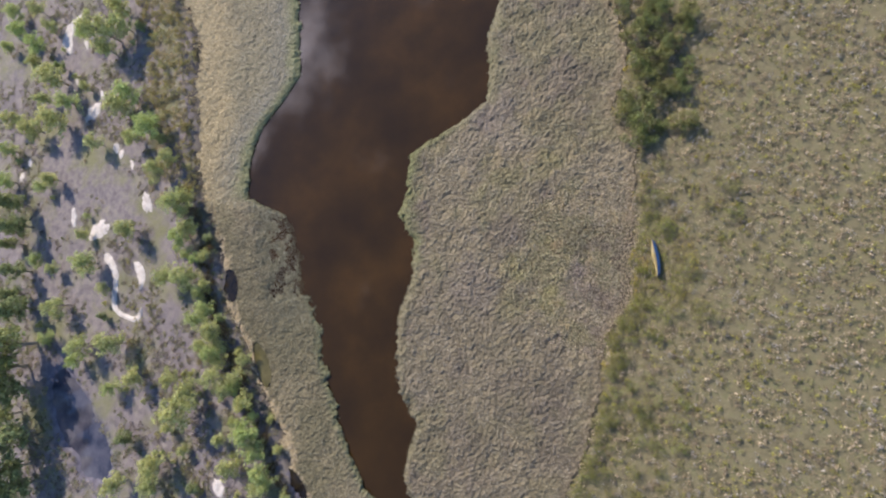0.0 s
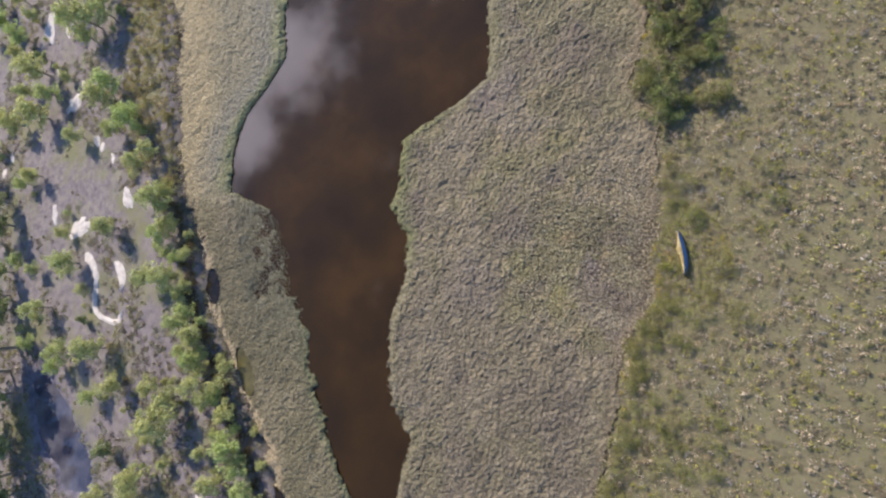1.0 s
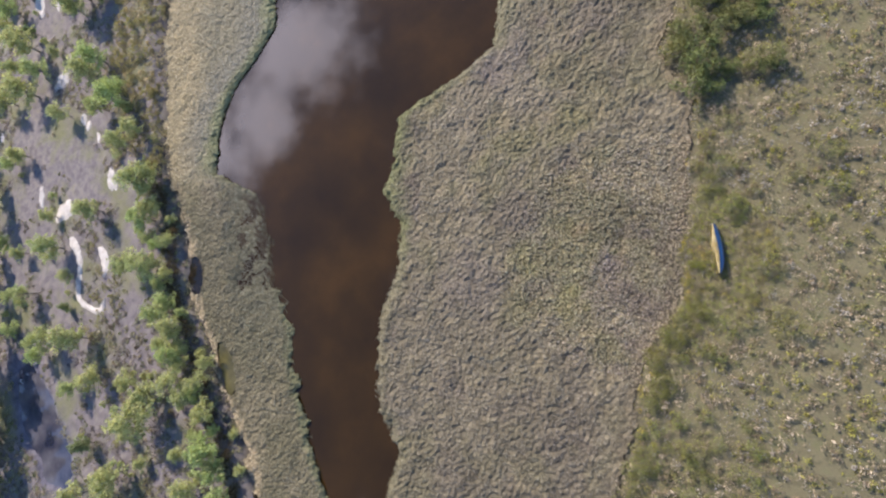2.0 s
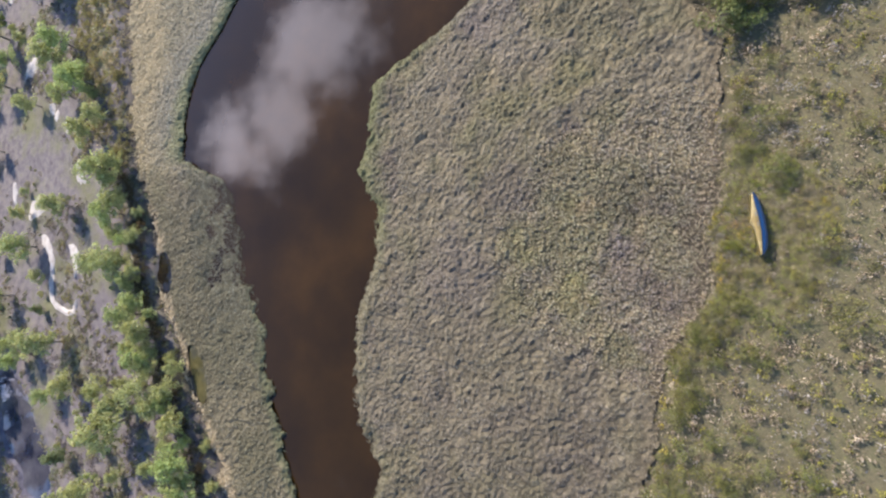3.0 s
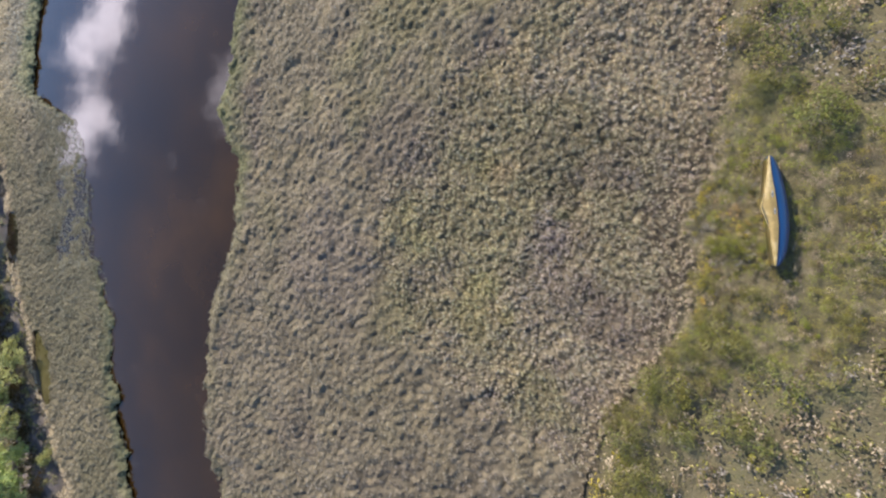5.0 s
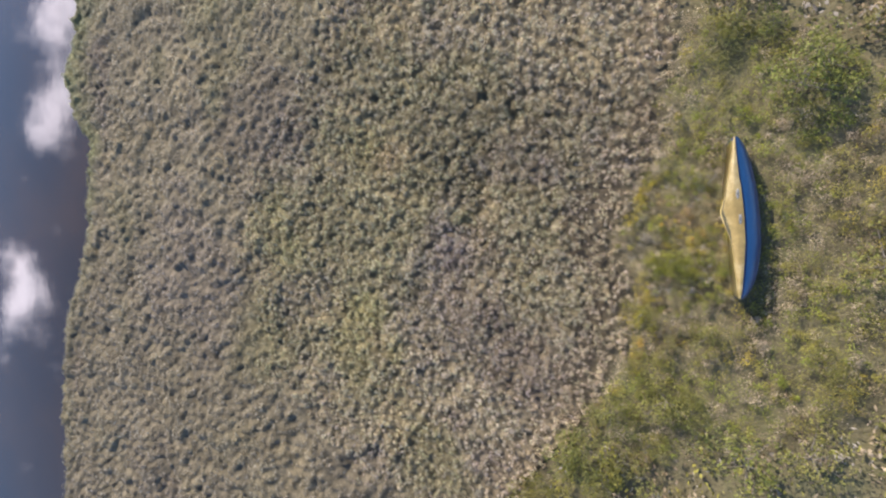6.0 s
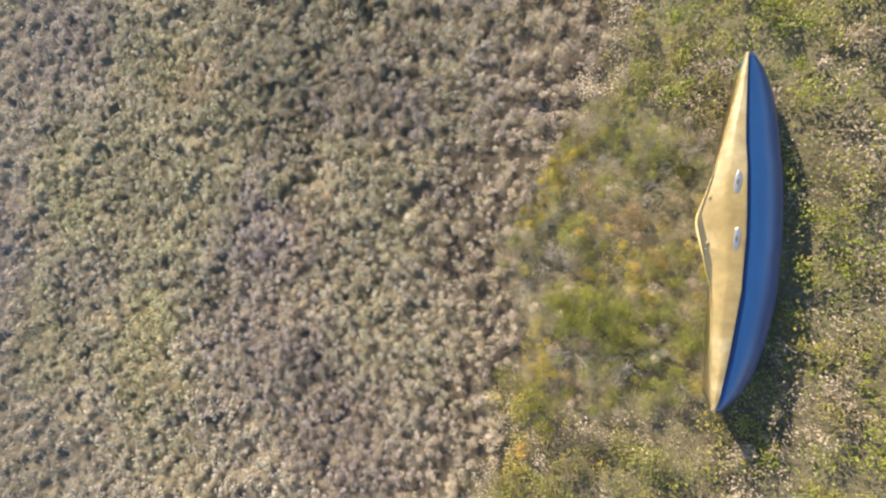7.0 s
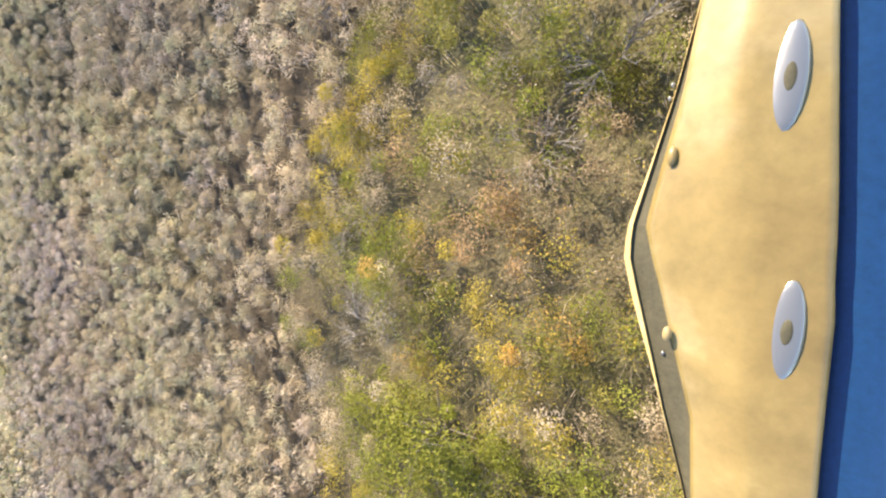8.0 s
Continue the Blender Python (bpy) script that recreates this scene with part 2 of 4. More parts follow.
def value_noise(x, y, size, seed=0, octaves=3):
    """Smooth noise of 0 to 1 over the plan, its largest swells about size metres."""
    total, weight = 0.0, 0.0
    for o in range(octaves):
        u, v = np.asarray(x) / size * 2**o, np.asarray(y) / size * 2**o
        iu, iv = np.floor(u), np.floor(v)
        fu, fv = u - iu, v - iv
        fu, fv = fu * fu * (3 - 2 * fu), fv * fv * (3 - 2 * fv)
        a, b = lattice(iu, iv, seed + o), lattice(iu + 1, iv, seed + o)
        c, d = lattice(iu, iv + 1, seed + o), lattice(iu + 1, iv + 1, seed + o)
        total = total + ((a * (1 - fu) + b * fu) * (1 - fv) + (c * (1 - fu) + d * fu) * fv) * 0.55**o
        weight += 0.55**o
    return total / weight


def line_x(line, y):
    """The x of an outline that runs from north to south, at y."""
    pts = sorted((b, a) for a, b in line)
    return np.interp(y, [p[0] for p in pts], [p[1] for p in pts])


def lines_at(x, y, wobble=0.8):
    """How far east of each outline a place lies, in metres: west reeds' edge, west bank, east bank, heath's edge."""
    w = (value_noise(x, y, 2.6, 5) - 0.5) * 2 * wobble
    w = w + (value_noise(x, y, 0.8, 6, 2) - 0.5) * 1.1
    ys = y + w
    return x - line_x(WEST_REEDS, ys) + w * 1.5, x - line_x(WEST_BANK, ys) + w, x - line_x(EAST_BANK, ys) + w, x - line_x(EAST_REEDS, ys) + w * 1.0


def ease(v, a, b):
    t = np.clip((v - a) / (b - a), 0, 1)
    return t * t * (3 - 2 * t)


def mesh_from(name, verts, faces, mat, tint=None, layer="tint", smooth=False):
    """One mesh from arrays of equal-sized faces."""
    me = bpy.data.meshes.new(name)
    verts, faces = np.asarray(verts, np.float32), np.asarray(faces, np.int32)
    me.vertices.add(len(verts)); me.vertices.foreach_set("co", verts.ravel())
    k = faces.shape[1]
    me.loops.add(faces.size); me.loops.foreach_set("vertex_index", faces.ravel())
    me.polygons.add(len(faces)); me.polygons.foreach_set("loop_start", np.arange(0, faces.size, k, dtype=np.int32))
    me.polygons.foreach_set("use_smooth", np.full(len(faces), smooth))
    if tint is not None:
        at = me.color_attributes.new(layer, "FLOAT_COLOR", "POINT")
        at.data.foreach_set("color", np.c_[tint, np.ones(len(tint))].astype(np.float32).ravel())
    me.update(calc_edges=True); me.validate()
    me.materials.append(mat)
    return me


GROUND_LOW, WATER_Z = -1.15, -1.32
POOL_Z = -0.62
# pools in the heath and in the reeds' edge: middle, half width, half length, turn
POOLS = [((-114.6, -28.6), 6.6, 18.0, 0.74), ((-70.2, 4.4), 1.7, 3.5, 0.26), ((-60.6, -12.6), 1.5, 4.6, 0.4), ((-51.0, -35.9), 1.5, 3.0, 0.71)]


def hollow(x, y, grow=1.0):
    """1 in the middle of a pool, 0 outside of all."""
    best = np.zeros(np.shape(x))
    for (ax, ay), rx, ry, tilt in POOLS:
        u, v = (x - ax) * math.cos(tilt) + (y - ay) * math.sin(tilt), -(x - ax) * math.sin(tilt) + (y - ay) * math.cos(tilt)
        best = np.maximum(best, 1 - ease(np.hypot(u / rx, v / ry) / grow + (value_noise(x, y, 4, 21) - 0.5) * 0.5, 0.6, 1.05))
    return best


def flooded(x, y):
    """1 where the west reeds stand thinly in the river's shallows."""
    b = x - line_x(WEST_BANK, y)
    w = (value_noise(x, y, 6, 15) - 0.5) * 9
    return ease(x + w, -70, -60) * ease(b + w, -13, -7) * (1 - ease(b, 1.5, 3)) * ease(y + w, -16, 4) * (1 - ease(y, 19, 24))


def ground_height(x, y):
    a, b, c, d = lines_at(x, y)
    bump = (value_noise(x, y, 9, 11) - 0.5) * 0.5 + (value_noise(x, y, 1.7, 12) - 0.5) * 0.25
    west = ease(-a, -1.0, 4.0)
    east = ease(d, -0.6, 0.8)
    z = GROUND_LOW + 0.3 * bump + west * (0.95 + 1.2 * bump) + ease(d, -6, 0.5) * (0.62 + 0.2 * bump)
    z = z - hollow(x, y) * west * 0.9
    river = ease(b, -0.6, 1.2) * ease(-c, -0.6, 1.2)
    return z - river * 1.1 - 0.30 * flooded(x, y) * (1 - west), west, east


def build_ground():
    def axis(lo, hi, step):
        mid = np.arange(lo, hi + step / 2, step)
        out = step * np.cumsum(1.33 ** np.arange(1, 24))
        return np.r_[lo - out[::-1], mid, hi + out]
    xs, ys = axis(-175, 45, 1.0), axis(-60, 110, 1.0)
    x, y = [g.ravel() for g in np.meshgrid(xs, ys)]
    z, west, east = ground_height(x, y)
    ash = hollow(x, y, 1.25)
    nx, ny = len(xs), len(ys)
    k = (np.arange(ny - 1)[:, None] * nx + np.arange(nx - 1)[None]).ravel()
    me = mesh_from("ground", np.c_[x, y, z], np.c_[k, k + 1, k + nx + 1, k + nx], GROUND, np.c_[west, east, ash], "share", True)
    tagged(new("ground", me), "mauve burnt heath, dark peat and leaf litter", "ground", kind="structure")


def build_water():
    xs, ys = np.linspace(-105, 70, 33), np.linspace(-420, 420, 85)
    x, y = [g.ravel() for g in np.meshgrid(xs, ys)]
    k = (np.arange(84)[:, None] * 33 + np.arange(32)[None]).ravel()
    me = mesh_from("water", np.c_[x, y, np.full(len(x), WATER_Z)], np.c_[k, k + 1, k + 34, k + 33], WATER, smooth=True)
    tagged(new("water", me), "still dark brown bog water mirroring clouds", "river", kind="structure")


def build_pools():
    """Shallow sheets of water that end inside of their hollows' rims."""
    for (ax, ay), rx, ry, tilt in POOLS:
        rings, spokes = 5, 28
        v, f = [(ax, ay, 0)], []
        level = POOL_Z if ry > 10 else WATER_Z + 0.5
        for r in range(1, rings + 1):
            for k in range(spokes):
                t = 2 * math.pi * k / spokes
                wave = 1 + 0.12 * math.sin(3 * t + ax) + 0.08 * math.sin(5 * t + ay)
                u, w = rx * 1.15 * wave * math.cos(t) * r / rings, ry * 1.15 * wave * math.sin(t) * r / rings
                v.append((ax + u * math.cos(tilt) - w * math.sin(tilt), ay + u * math.sin(tilt) + w * math.cos(tilt), 0))
        for k in range(spokes):
            j = (k + 1) % spokes
            f.append((0, 1 + k, 1 + j, 1 + j))
            for r in range(rings - 1):
                a = 1 + r * spokes
                f.append((a + k, a + spokes + k, a + spokes + j, a + j))
        tri = [(a, b, c) for a, b, c, d in f] + [(a, c, d) for a, b, c, d in f if c != d]
        me = mesh_from("pool", [(x, y, level) for x, y, z in v], tri, SKY_SHALLOWS if ry > 10 else MOSSY if ry > 4 else PEATY, smooth=True)
        tagged(new("pool", me), "shallow still pool in the burnt heath" if ry > 10 else "small brown pool at the reeds' edge", "pool", "pools", "structure")


# bare sand on the heath: middle, half width, half length, turn
SAND_SPOTS = [((-119.3, 52.4), 2.9, 2.0, 0.42), ((-113.1, 19.4), 3.3, 2.4, 0.32), ((-97.2, 25.5), 1.5, 2.6, 0.31), ((-69.8, -38.5), 1.2, 2.1, 0.62), ((-109.6, 41.2), 1.1, 1.3, 0.51), ((-107.6, 39.4), 0.9, 1.2, 0.2),
              ((-103.4, 35.9), 0.6, 1.4, 0.3), ((-123.0, 23.6), 0.8, 2.9, 0.22), ((-116.4, 56.7), 0.6, 1.4, 0.42), ((-125.4, 73.8), 0.7, 2.2, 0.5), ((-127.2, 62.8), 0.6, 1.2, 0.22), ((-145.5, 36.3), 0.9, 1.6, 0.33), ((-143.2, 40.6), 0.8, 1.3, 0.33)]
# long bare banks of sand: middle line, half widths along it
SAND_BANKS = [(((-110, 13), (-107.3, 10.6), (-105.2, 7.3), (-105.5, 3.2), (-105.6, -0.3), (-102.4, -2.4), (-98.6, -3.3), (-96.8, -3.4), (-95.9, -0.4)), (1.0, 1.2, 0.9, 0.9, 0.8, 0.55, 0.8, 0.95, 0.4)),
              (((-99.9, 10.6), (-98.1, 9), (-96.9, 6.6), (-97.2, 3.8)), (0.7, 1.2, 1.35, 0.7)),
              (((-127.8, 83), (-131.6, 80.8), (-133.4, 77.4), (-132.6, 74.4), (-131.2, 71.6)), (0.8, 1.6, 2.0, 1.9, 0.9))]


def build_sand_banks():
    for n, (line, widths) in enumerate(SAND_BANKS):
        pts = np.array(line, float)
        run = np.r_[0, np.cumsum(np.hypot(*np.diff(pts, axis=0).T))]
        t = np.linspace(0, run[-1], int(run[-1] / 0.4))
        x, y = np.interp(t, run, pts[:, 0]), np.interp(t, run, pts[:, 1])
        for _ in range(6):
            x[1:-1], y[1:-1] = (x[:-2] + 2 * x[1:-1] + x[2:]) / 4, (y[:-2] + 2 * y[1:-1] + y[2:]) / 4
        dx, dy = np.gradient(x), np.gradient(y)
        m = np.hypot(dx, dy)
        nx, ny = -dy / m, dx / m
        w = np.interp(t, run, widths) * np.sqrt(np.minimum(1, np.minimum(t, run[-1] - t) / 0.9 + 0.02))
        rows = []
        for k in range(-4, 5):
            ragged = 1 + 0.8 * (value_noise(t + 31 * n, np.full(len(t), 0.0 if k < 0 else 50.0), 1.3, 83) - 0.5)
            px, py = x + nx * w * ragged * k / 4, y + ny * w * ragged * k / 4
            pz = ground_height(px, py)[0] + 0.14 * (1 - (abs(k) / 4) ** 3) - 0.04 + 0.05 * value_noise(px, py, 0.7, 84)
            rows.append(np.c_[px, py, pz])
        v = np.concatenate(rows)
        c = len(t)
        i = (np.arange(8)[:, None] * c + np.arange(c - 1)[None]).ravel()
        me = mesh_from("sand_bank", v, np.c_[i, i + c, i + c + 1, i + 1], SAND, smooth=True)
        tagged(new("sand_bank", me), "long curved bank of bare pale sand", "sand bank", "sand patches", "structure")


def build_sand():
    for n, ((ax, ay), rx, ry, tilt) in enumerate(SAND_SPOTS):
        rings, spokes = 7, 40
        k = np.arange(spokes) * 2 * np.pi / spokes
        v = [np.array([[ax, ay]])]
        for r in range(1, rings + 1):
            wave = 1 + 0.9 * (value_noise(np.cos(k) * 2.2 + n * 9, np.sin(k) * 2.2, 1.0, 81) - 0.5)
            u, w = rx * 1.1 * wave * np.cos(k) * r / rings, ry * 1.1 * wave * np.sin(k) * r / rings
            v.append(np.c_[ax + u * math.cos(tilt) - w * math.sin(tilt), ay + u * math.sin(tilt) + w * math.cos(tilt)])
        v = np.concatenate(v)
        top = np.r_[1.0, np.repeat(1 - np.arange(1, rings + 1) / rings, spokes)]
        z = ground_height(v[:, 0], v[:, 1])[0] + 0.16 * np.minimum(1, top * 3) + 0.06 * value_noise(v[:, 0], v[:, 1], 0.8, 82) - 0.05
        j, i = (np.arange(spokes) + 1) % spokes, np.arange(spokes)
        f = [np.c_[np.zeros(spokes, int), 1 + i, 1 + j]]
        for r in range(rings - 1):
            a = 1 + r * spokes
            f += [np.c_[a + i, a + spokes + i, a + spokes + j], np.c_[a + i, a + spokes + j, a + j]]
        me = mesh_from("sand_patch", np.c_[v, z], np.concatenate(f), SAND, smooth=True)
        tagged(new("sand_patch", me), "bare patch of pale pinkish sand on burnt heath", "sand patch", "sand patches", "structure")


build_ground()
build_water()
build_pools()
build_sand()
build_sand_banks()

# ---- reeds ----


def blades(cx, cy, cz, reach, height, width, count, tint, rng, spread=0.34):
    """Tufts of bent blades: count blades out of each place, three triangles each."""
    n = len(cx)
    i = np.repeat(np.arange(n), count)
    m = len(i)
    az = rng.uniform(0, 2 * np.pi, m)
    start = rng.uniform(0, 1, m) ** 0.5 * reach[i] * (spread + 0.25)
    out = reach[i] * rng.uniform(0.45, 1.1, m)
    h = height[i] * rng.uniform(0.6, 1.05, m)
    lean_x, lean_y = 0.12 * reach[i], -0.16 * reach[i]
    bx, by, bz = cx[i] + np.cos(az) * start, cy[i] + np.sin(az) * start, cz[i]
    mx, my, mz = bx + np.cos(az) * out * 0.28, by + np.sin(az) * out * 0.28, bz + h
    droop = rng.uniform(-0.15, 0.5, m)
    tx, ty, tz = bx + np.cos(az) * out + lean_x, by + np.sin(az) * out + lean_y, bz + h - droop * out * 0.7 + 0.03
    turn = az + np.pi / 2 + rng.uniform(-0.7, 0.7, m)
    wx, wy = np.cos(turn) * width[i] / 2, np.sin(turn) * width[i] / 2
    v = np.empty((m, 5, 3), np.float32)
    v[:, 0] = np.c_[bx - wx * 0.6, by - wy * 0.6, bz]
    v[:, 1] = np.c_[bx + wx * 0.6, by + wy * 0.6, bz]
    v[:, 2] = np.c_[mx - wx, my - wy, mz]
    v[:, 3] = np.c_[mx + wx, my + wy, mz]
    v[:, 4] = np.c_[tx, ty, tz]
    k = np.arange(m)[:, None] * 5
    f = np.concatenate([k + [0, 1, 3], k + [0, 3, 2], k + [2, 3, 4]])
    shade = rng.normal(1, 0.20, m).clip(0.5, 1.6)[:, None]
    c = (tint[i] * shade)
    return v.reshape(-1, 3), f, np.repeat(c, 5, axis=0)


def plumes(px, py, pz, radius, rise, count, length, width, tint, rng, fuzz=0.5, tone=0.15):
    """Fuzzy rounded heads: count short fibres over the upper side of each one."""
    i = np.repeat(np.arange(len(px)), count)
    m = len(i)
    way = rng.normal(size=(m, 3)); way[:, 2] = np.abs(way[:, 2]) - 0.12
    way /= np.linalg.norm(way, axis=1)[:, None]
    p = np.c_[px, py, pz][i] + way * (radius[i] * rng.uniform(0.5, 1.08, m))[:, None] * [1, 1, rise]
    along = rng.normal(size=(m, 3))
    along += way * (fuzz - 0.6 * (along * way).sum(1))[:, None]
    along /= np.linalg.norm(along, axis=1)[:, None]
    across = np.cross(along, way + rng.normal(size=(m, 3)) * 0.4)
    across /= np.linalg.norm(across, axis=1)[:, None] + 1e-6
    s = length / 2 * rng.uniform(0.6, 1.4, m)[:, None]
    w = width / 2 * rng.uniform(0.7, 1.3, m)[:, None]
    bend = way * s * 0.25
    v = np.stack([p - along * s - bend, p + across * w, p + along * s - bend, p - across * w], 1).reshape(-1, 3)
    k = np.arange(m)[:, None] * 4
    c = tint[i] * rng.normal(1, tone, m).clip(0.5, 1.6)[:, None]
    return v, np.concatenate([k + [0, 1, 3], k + [1, 2, 3]]), np.repeat(c, 4, axis=0)


REED_HUES = {"olive": (0.345, 0.325, 0.175), "lime": (0.41, 0.375, 0.20), "pale": (0.50, 0.435, 0.345), "mauve": (0.405, 0.345, 0.325), "dusk": (0.265, 0.225, 0.20), "rust": (0.44, 0.335, 0.225)}
# drifts of one tone in the east reeds: hue, middle, reach along x and y
REED_DRIFTS = [("lime", 0.3, 25.6, 4.0, 2.4), ("olive", -7.4, 23.4, 4.5, 4.0), ("pale", -17.3, 29.0, 5.0, 2.6), ("dusk", 5.0, 41.0, 6.0, 6.0), ("olive", 4.3, -5.1, 3.0, 3.0), ("pale", -12.8, -17.5, 3.0, 5.0), ("dusk", 0.9, -13.6, 3.4, 3.4),
               ("pale", -20.0, -8.4, 3.0, 5.0), ("dusk", -7.0, 13.4, 5.0, 3.0), ("lime", -0.8, 0.4, 1.6, 2.4), ("rust", 1.0, 10.6, 2.2, 1.4), ("mauve", 5.0, 5.6, 2.2, 2.6), ("lime", 0.0, 10.8, 1.4, 1.6), ("lime", 0.3, 2.3, 1.2, 1.4),
               ("olive", -6.4, 6.1, 2.6, 3.0), ("olive", -7.6, -1.0, 2.6, 4.0), ("dusk", 8.2, 10.4, 2.2, 1.4), ("dusk", 11.2, 7.6, 0.9, 1.5), ("dusk", 10.0, 9.7, 1.0, 0.8), ("lime", 5.9, 7.5, 0.8, 0.5), ("lime", 2.2, 0.2, 0.9, 1.0), ("mauve", -9.0, 36.0, 5.0, 5.0),
               ("dusk", -5.0, -16.0, 6.0, 5.0), ("dusk", -16.0, -24.0, 6.0, 5.0), ("dusk", 1.0, -24.0, 5.0, 6.0), ("pale", -6.0, 31.0, 5.0, 2.5), ("mauve", -14.0, 3.0, 5.0, 6.0)]


def reed_tint(x, y, west):
    """Straw grey, olive and rust in drifts of a few metres."""
    grey, straw, olive, dark = np.array([0.40, 0.35, 0.267]), np.array([0.51, 0.43, 0.29]), np.array([0.335, 0.315, 0.18]), np.array([0.31, 0.26, 0.225])
    p, q, r = value_noise(x, y, 11, 31), value_noise(x, y, 6, 41), value_noise(x, y, 2.2, 51)
    c = grey[None] * np.ones((len(x), 1))
    def over(c, col, w):
        return c * (1 - w[:, None]) + col[None] * w[:, None]
    c = over(c, dark, 0.85 * ease(q, 0.52, 0.70))
    c = over(c, np.array([0.42, 0.36, 0.30]), 0.4 * ease(value_noise(x, y, 7, 44), 0.5, 0.7))
    c = over(c, olive, 0.5 * ease(p * 0.6 + value_noise(x, y, 3.4, 46) * 0.4, 0.46, 0.62))
    c = over(c, straw, 0.6 * ease(r, 0.58, 0.80))
    a, b, near_bank, d = lines_at(x, y)
    c = over(c, np.array([0.48, 0.395, 0.285]), (1 - west) * 0.75 * ease(d, -2.6, -0.4))
    c = over(c, np.array([0.30, 0.325, 0.155]), (1 - west) * (0.3 + 0.5 * ease(y, 4, 14) * (1 - ease(y, 30, 38))) * (1 - ease(near_bank + 2.4 * (value_noise(x, y, 3, 55) - 0.5), 0.6, 2.6 + 2.2 * ease(y, 4, 18))))
    for name, ax, ay, rx, ry in REED_DRIFTS:
        swirl = (value_noise(x, y, 2.4, 58) - 0.5) * 1.5
        c = over(c, np.array(REED_HUES[name]), (1 - west) * 0.55 * (1 - ease(np.hypot((x - ax) / rx, (y - ay) / ry) + swirl, 0.35, 1.25)))
    # darker, duller tint that sets in gradually to the south
    c = over(c, np.array([0.30, 0.262, 0.205]), (1 - west) * 0.4 * (1 - ease(y + 8 * (value_noise(x, y, 8, 60) - 0.5), -4, 12)) * ease(near_share(x, y), 10, 18))
    # light and dark tussock by tussock
    c = c * (0.80 + 0.42 * value_noise(x, y, 0.9, 59, 2))[:, None]
    # the straw belt of the upper west reeds
    up = west * ease(y, 18, 30)
    c = over(c, np.array([0.50, 0.455, 0.33]), up * 0.8)
    c = over(c, np.array([0.70, 0.585, 0.38]), up * (1 - ease(a + 5 * (value_noise(x, y, 5, 56) - 0.5), 6, 15)) * 0.95)
    c = over(c, np.array([0.265, 0.245, 0.168]), west * (1 - ease(y, 13, 24)) * 0.75)
    c = over(c, np.array([0.265, 0.255, 0.185]), west * flooded(x, y) * 0.8)
    c = over(c, np.array([0.42, 0.42, 0.34]), west * flooded(x, y) * 0.5 * ease(value_noise(x, y, 1.1, 53), 0.6, 0.78))
    c = over(c, np.array([0.46, 0.40, 0.29]), west * (1 - ease(y, -22, -8)) * 0.6 * ease(value_noise(x, y, 6, 57), 0.4, 0.7))
    c = over(c, np.array([0.44, 0.42, 0.36]), west * ease(b, -13, -4) * 0.8 * ease(y, 18, 33))
    c = over(c, np.array([0.31, 0.33, 0.19]), west * 0.7 * (1 - ease(-b, 0.3, 2.0)))
    c = over(c, np.array([0.42, 0.44, 0.25]), up * 0.85 * (1 - ease(-b + 3 * (value_noise(x, y, 4, 54) - 0.5), 1.2, 4.5)))
    c = over(c, np.array([0.80, 0.66, 0.47]), west * 0.9 * (1 - ease(a + 2 * (value_noise(x, y, 3, 48) - 0.5), 0.6, 2.6)) * (1 - ease(y, 12, 24)))
    return c


def tussock(i, j, step):
    """Middle and vigour of the tussock that grows in cell (i, j)."""
    return (i + 0.5 + 0.9 * (lattice(i, j, 201) - 0.5)) * step, (j + 0.5 + 0.9 * (lattice(i, j, 202) - 0.5)) * step, lattice(i, j, 203)


def reed_places(x0, x1, y0, y1, step):
    i, j = [g.ravel() for g in np.meshgrid(np.arange(math.floor(x0 / step), math.ceil(x1 / step)), np.arange(math.floor(y0 / step), math.ceil(y1 / step)))]
    return tussock(i.astype(float), j.astype(float), step)


def growth(x, y, west, vigour):
    """Height of the reeds above the ground: swells of a few metres, tussocks, and lower growth at the water's edge."""
    z = ground_height(x, y)[0]
    a, b, c, d = lines_at(x, y)
    h = -z * (0.62 + 0.24 * ease(value_noise(x, y, 2.2, 72), 0.25, 0.75) + 0.22 * (vigour - 0.35))
    h = h * (0.42 + 0.58 * ease(np.minimum(np.abs(b), np.abs(c)), 0.0, 1.7))
    return z, h * np.where(west, 0.8 * (1 - 0.35 * flooded(x, y)), 1.0)


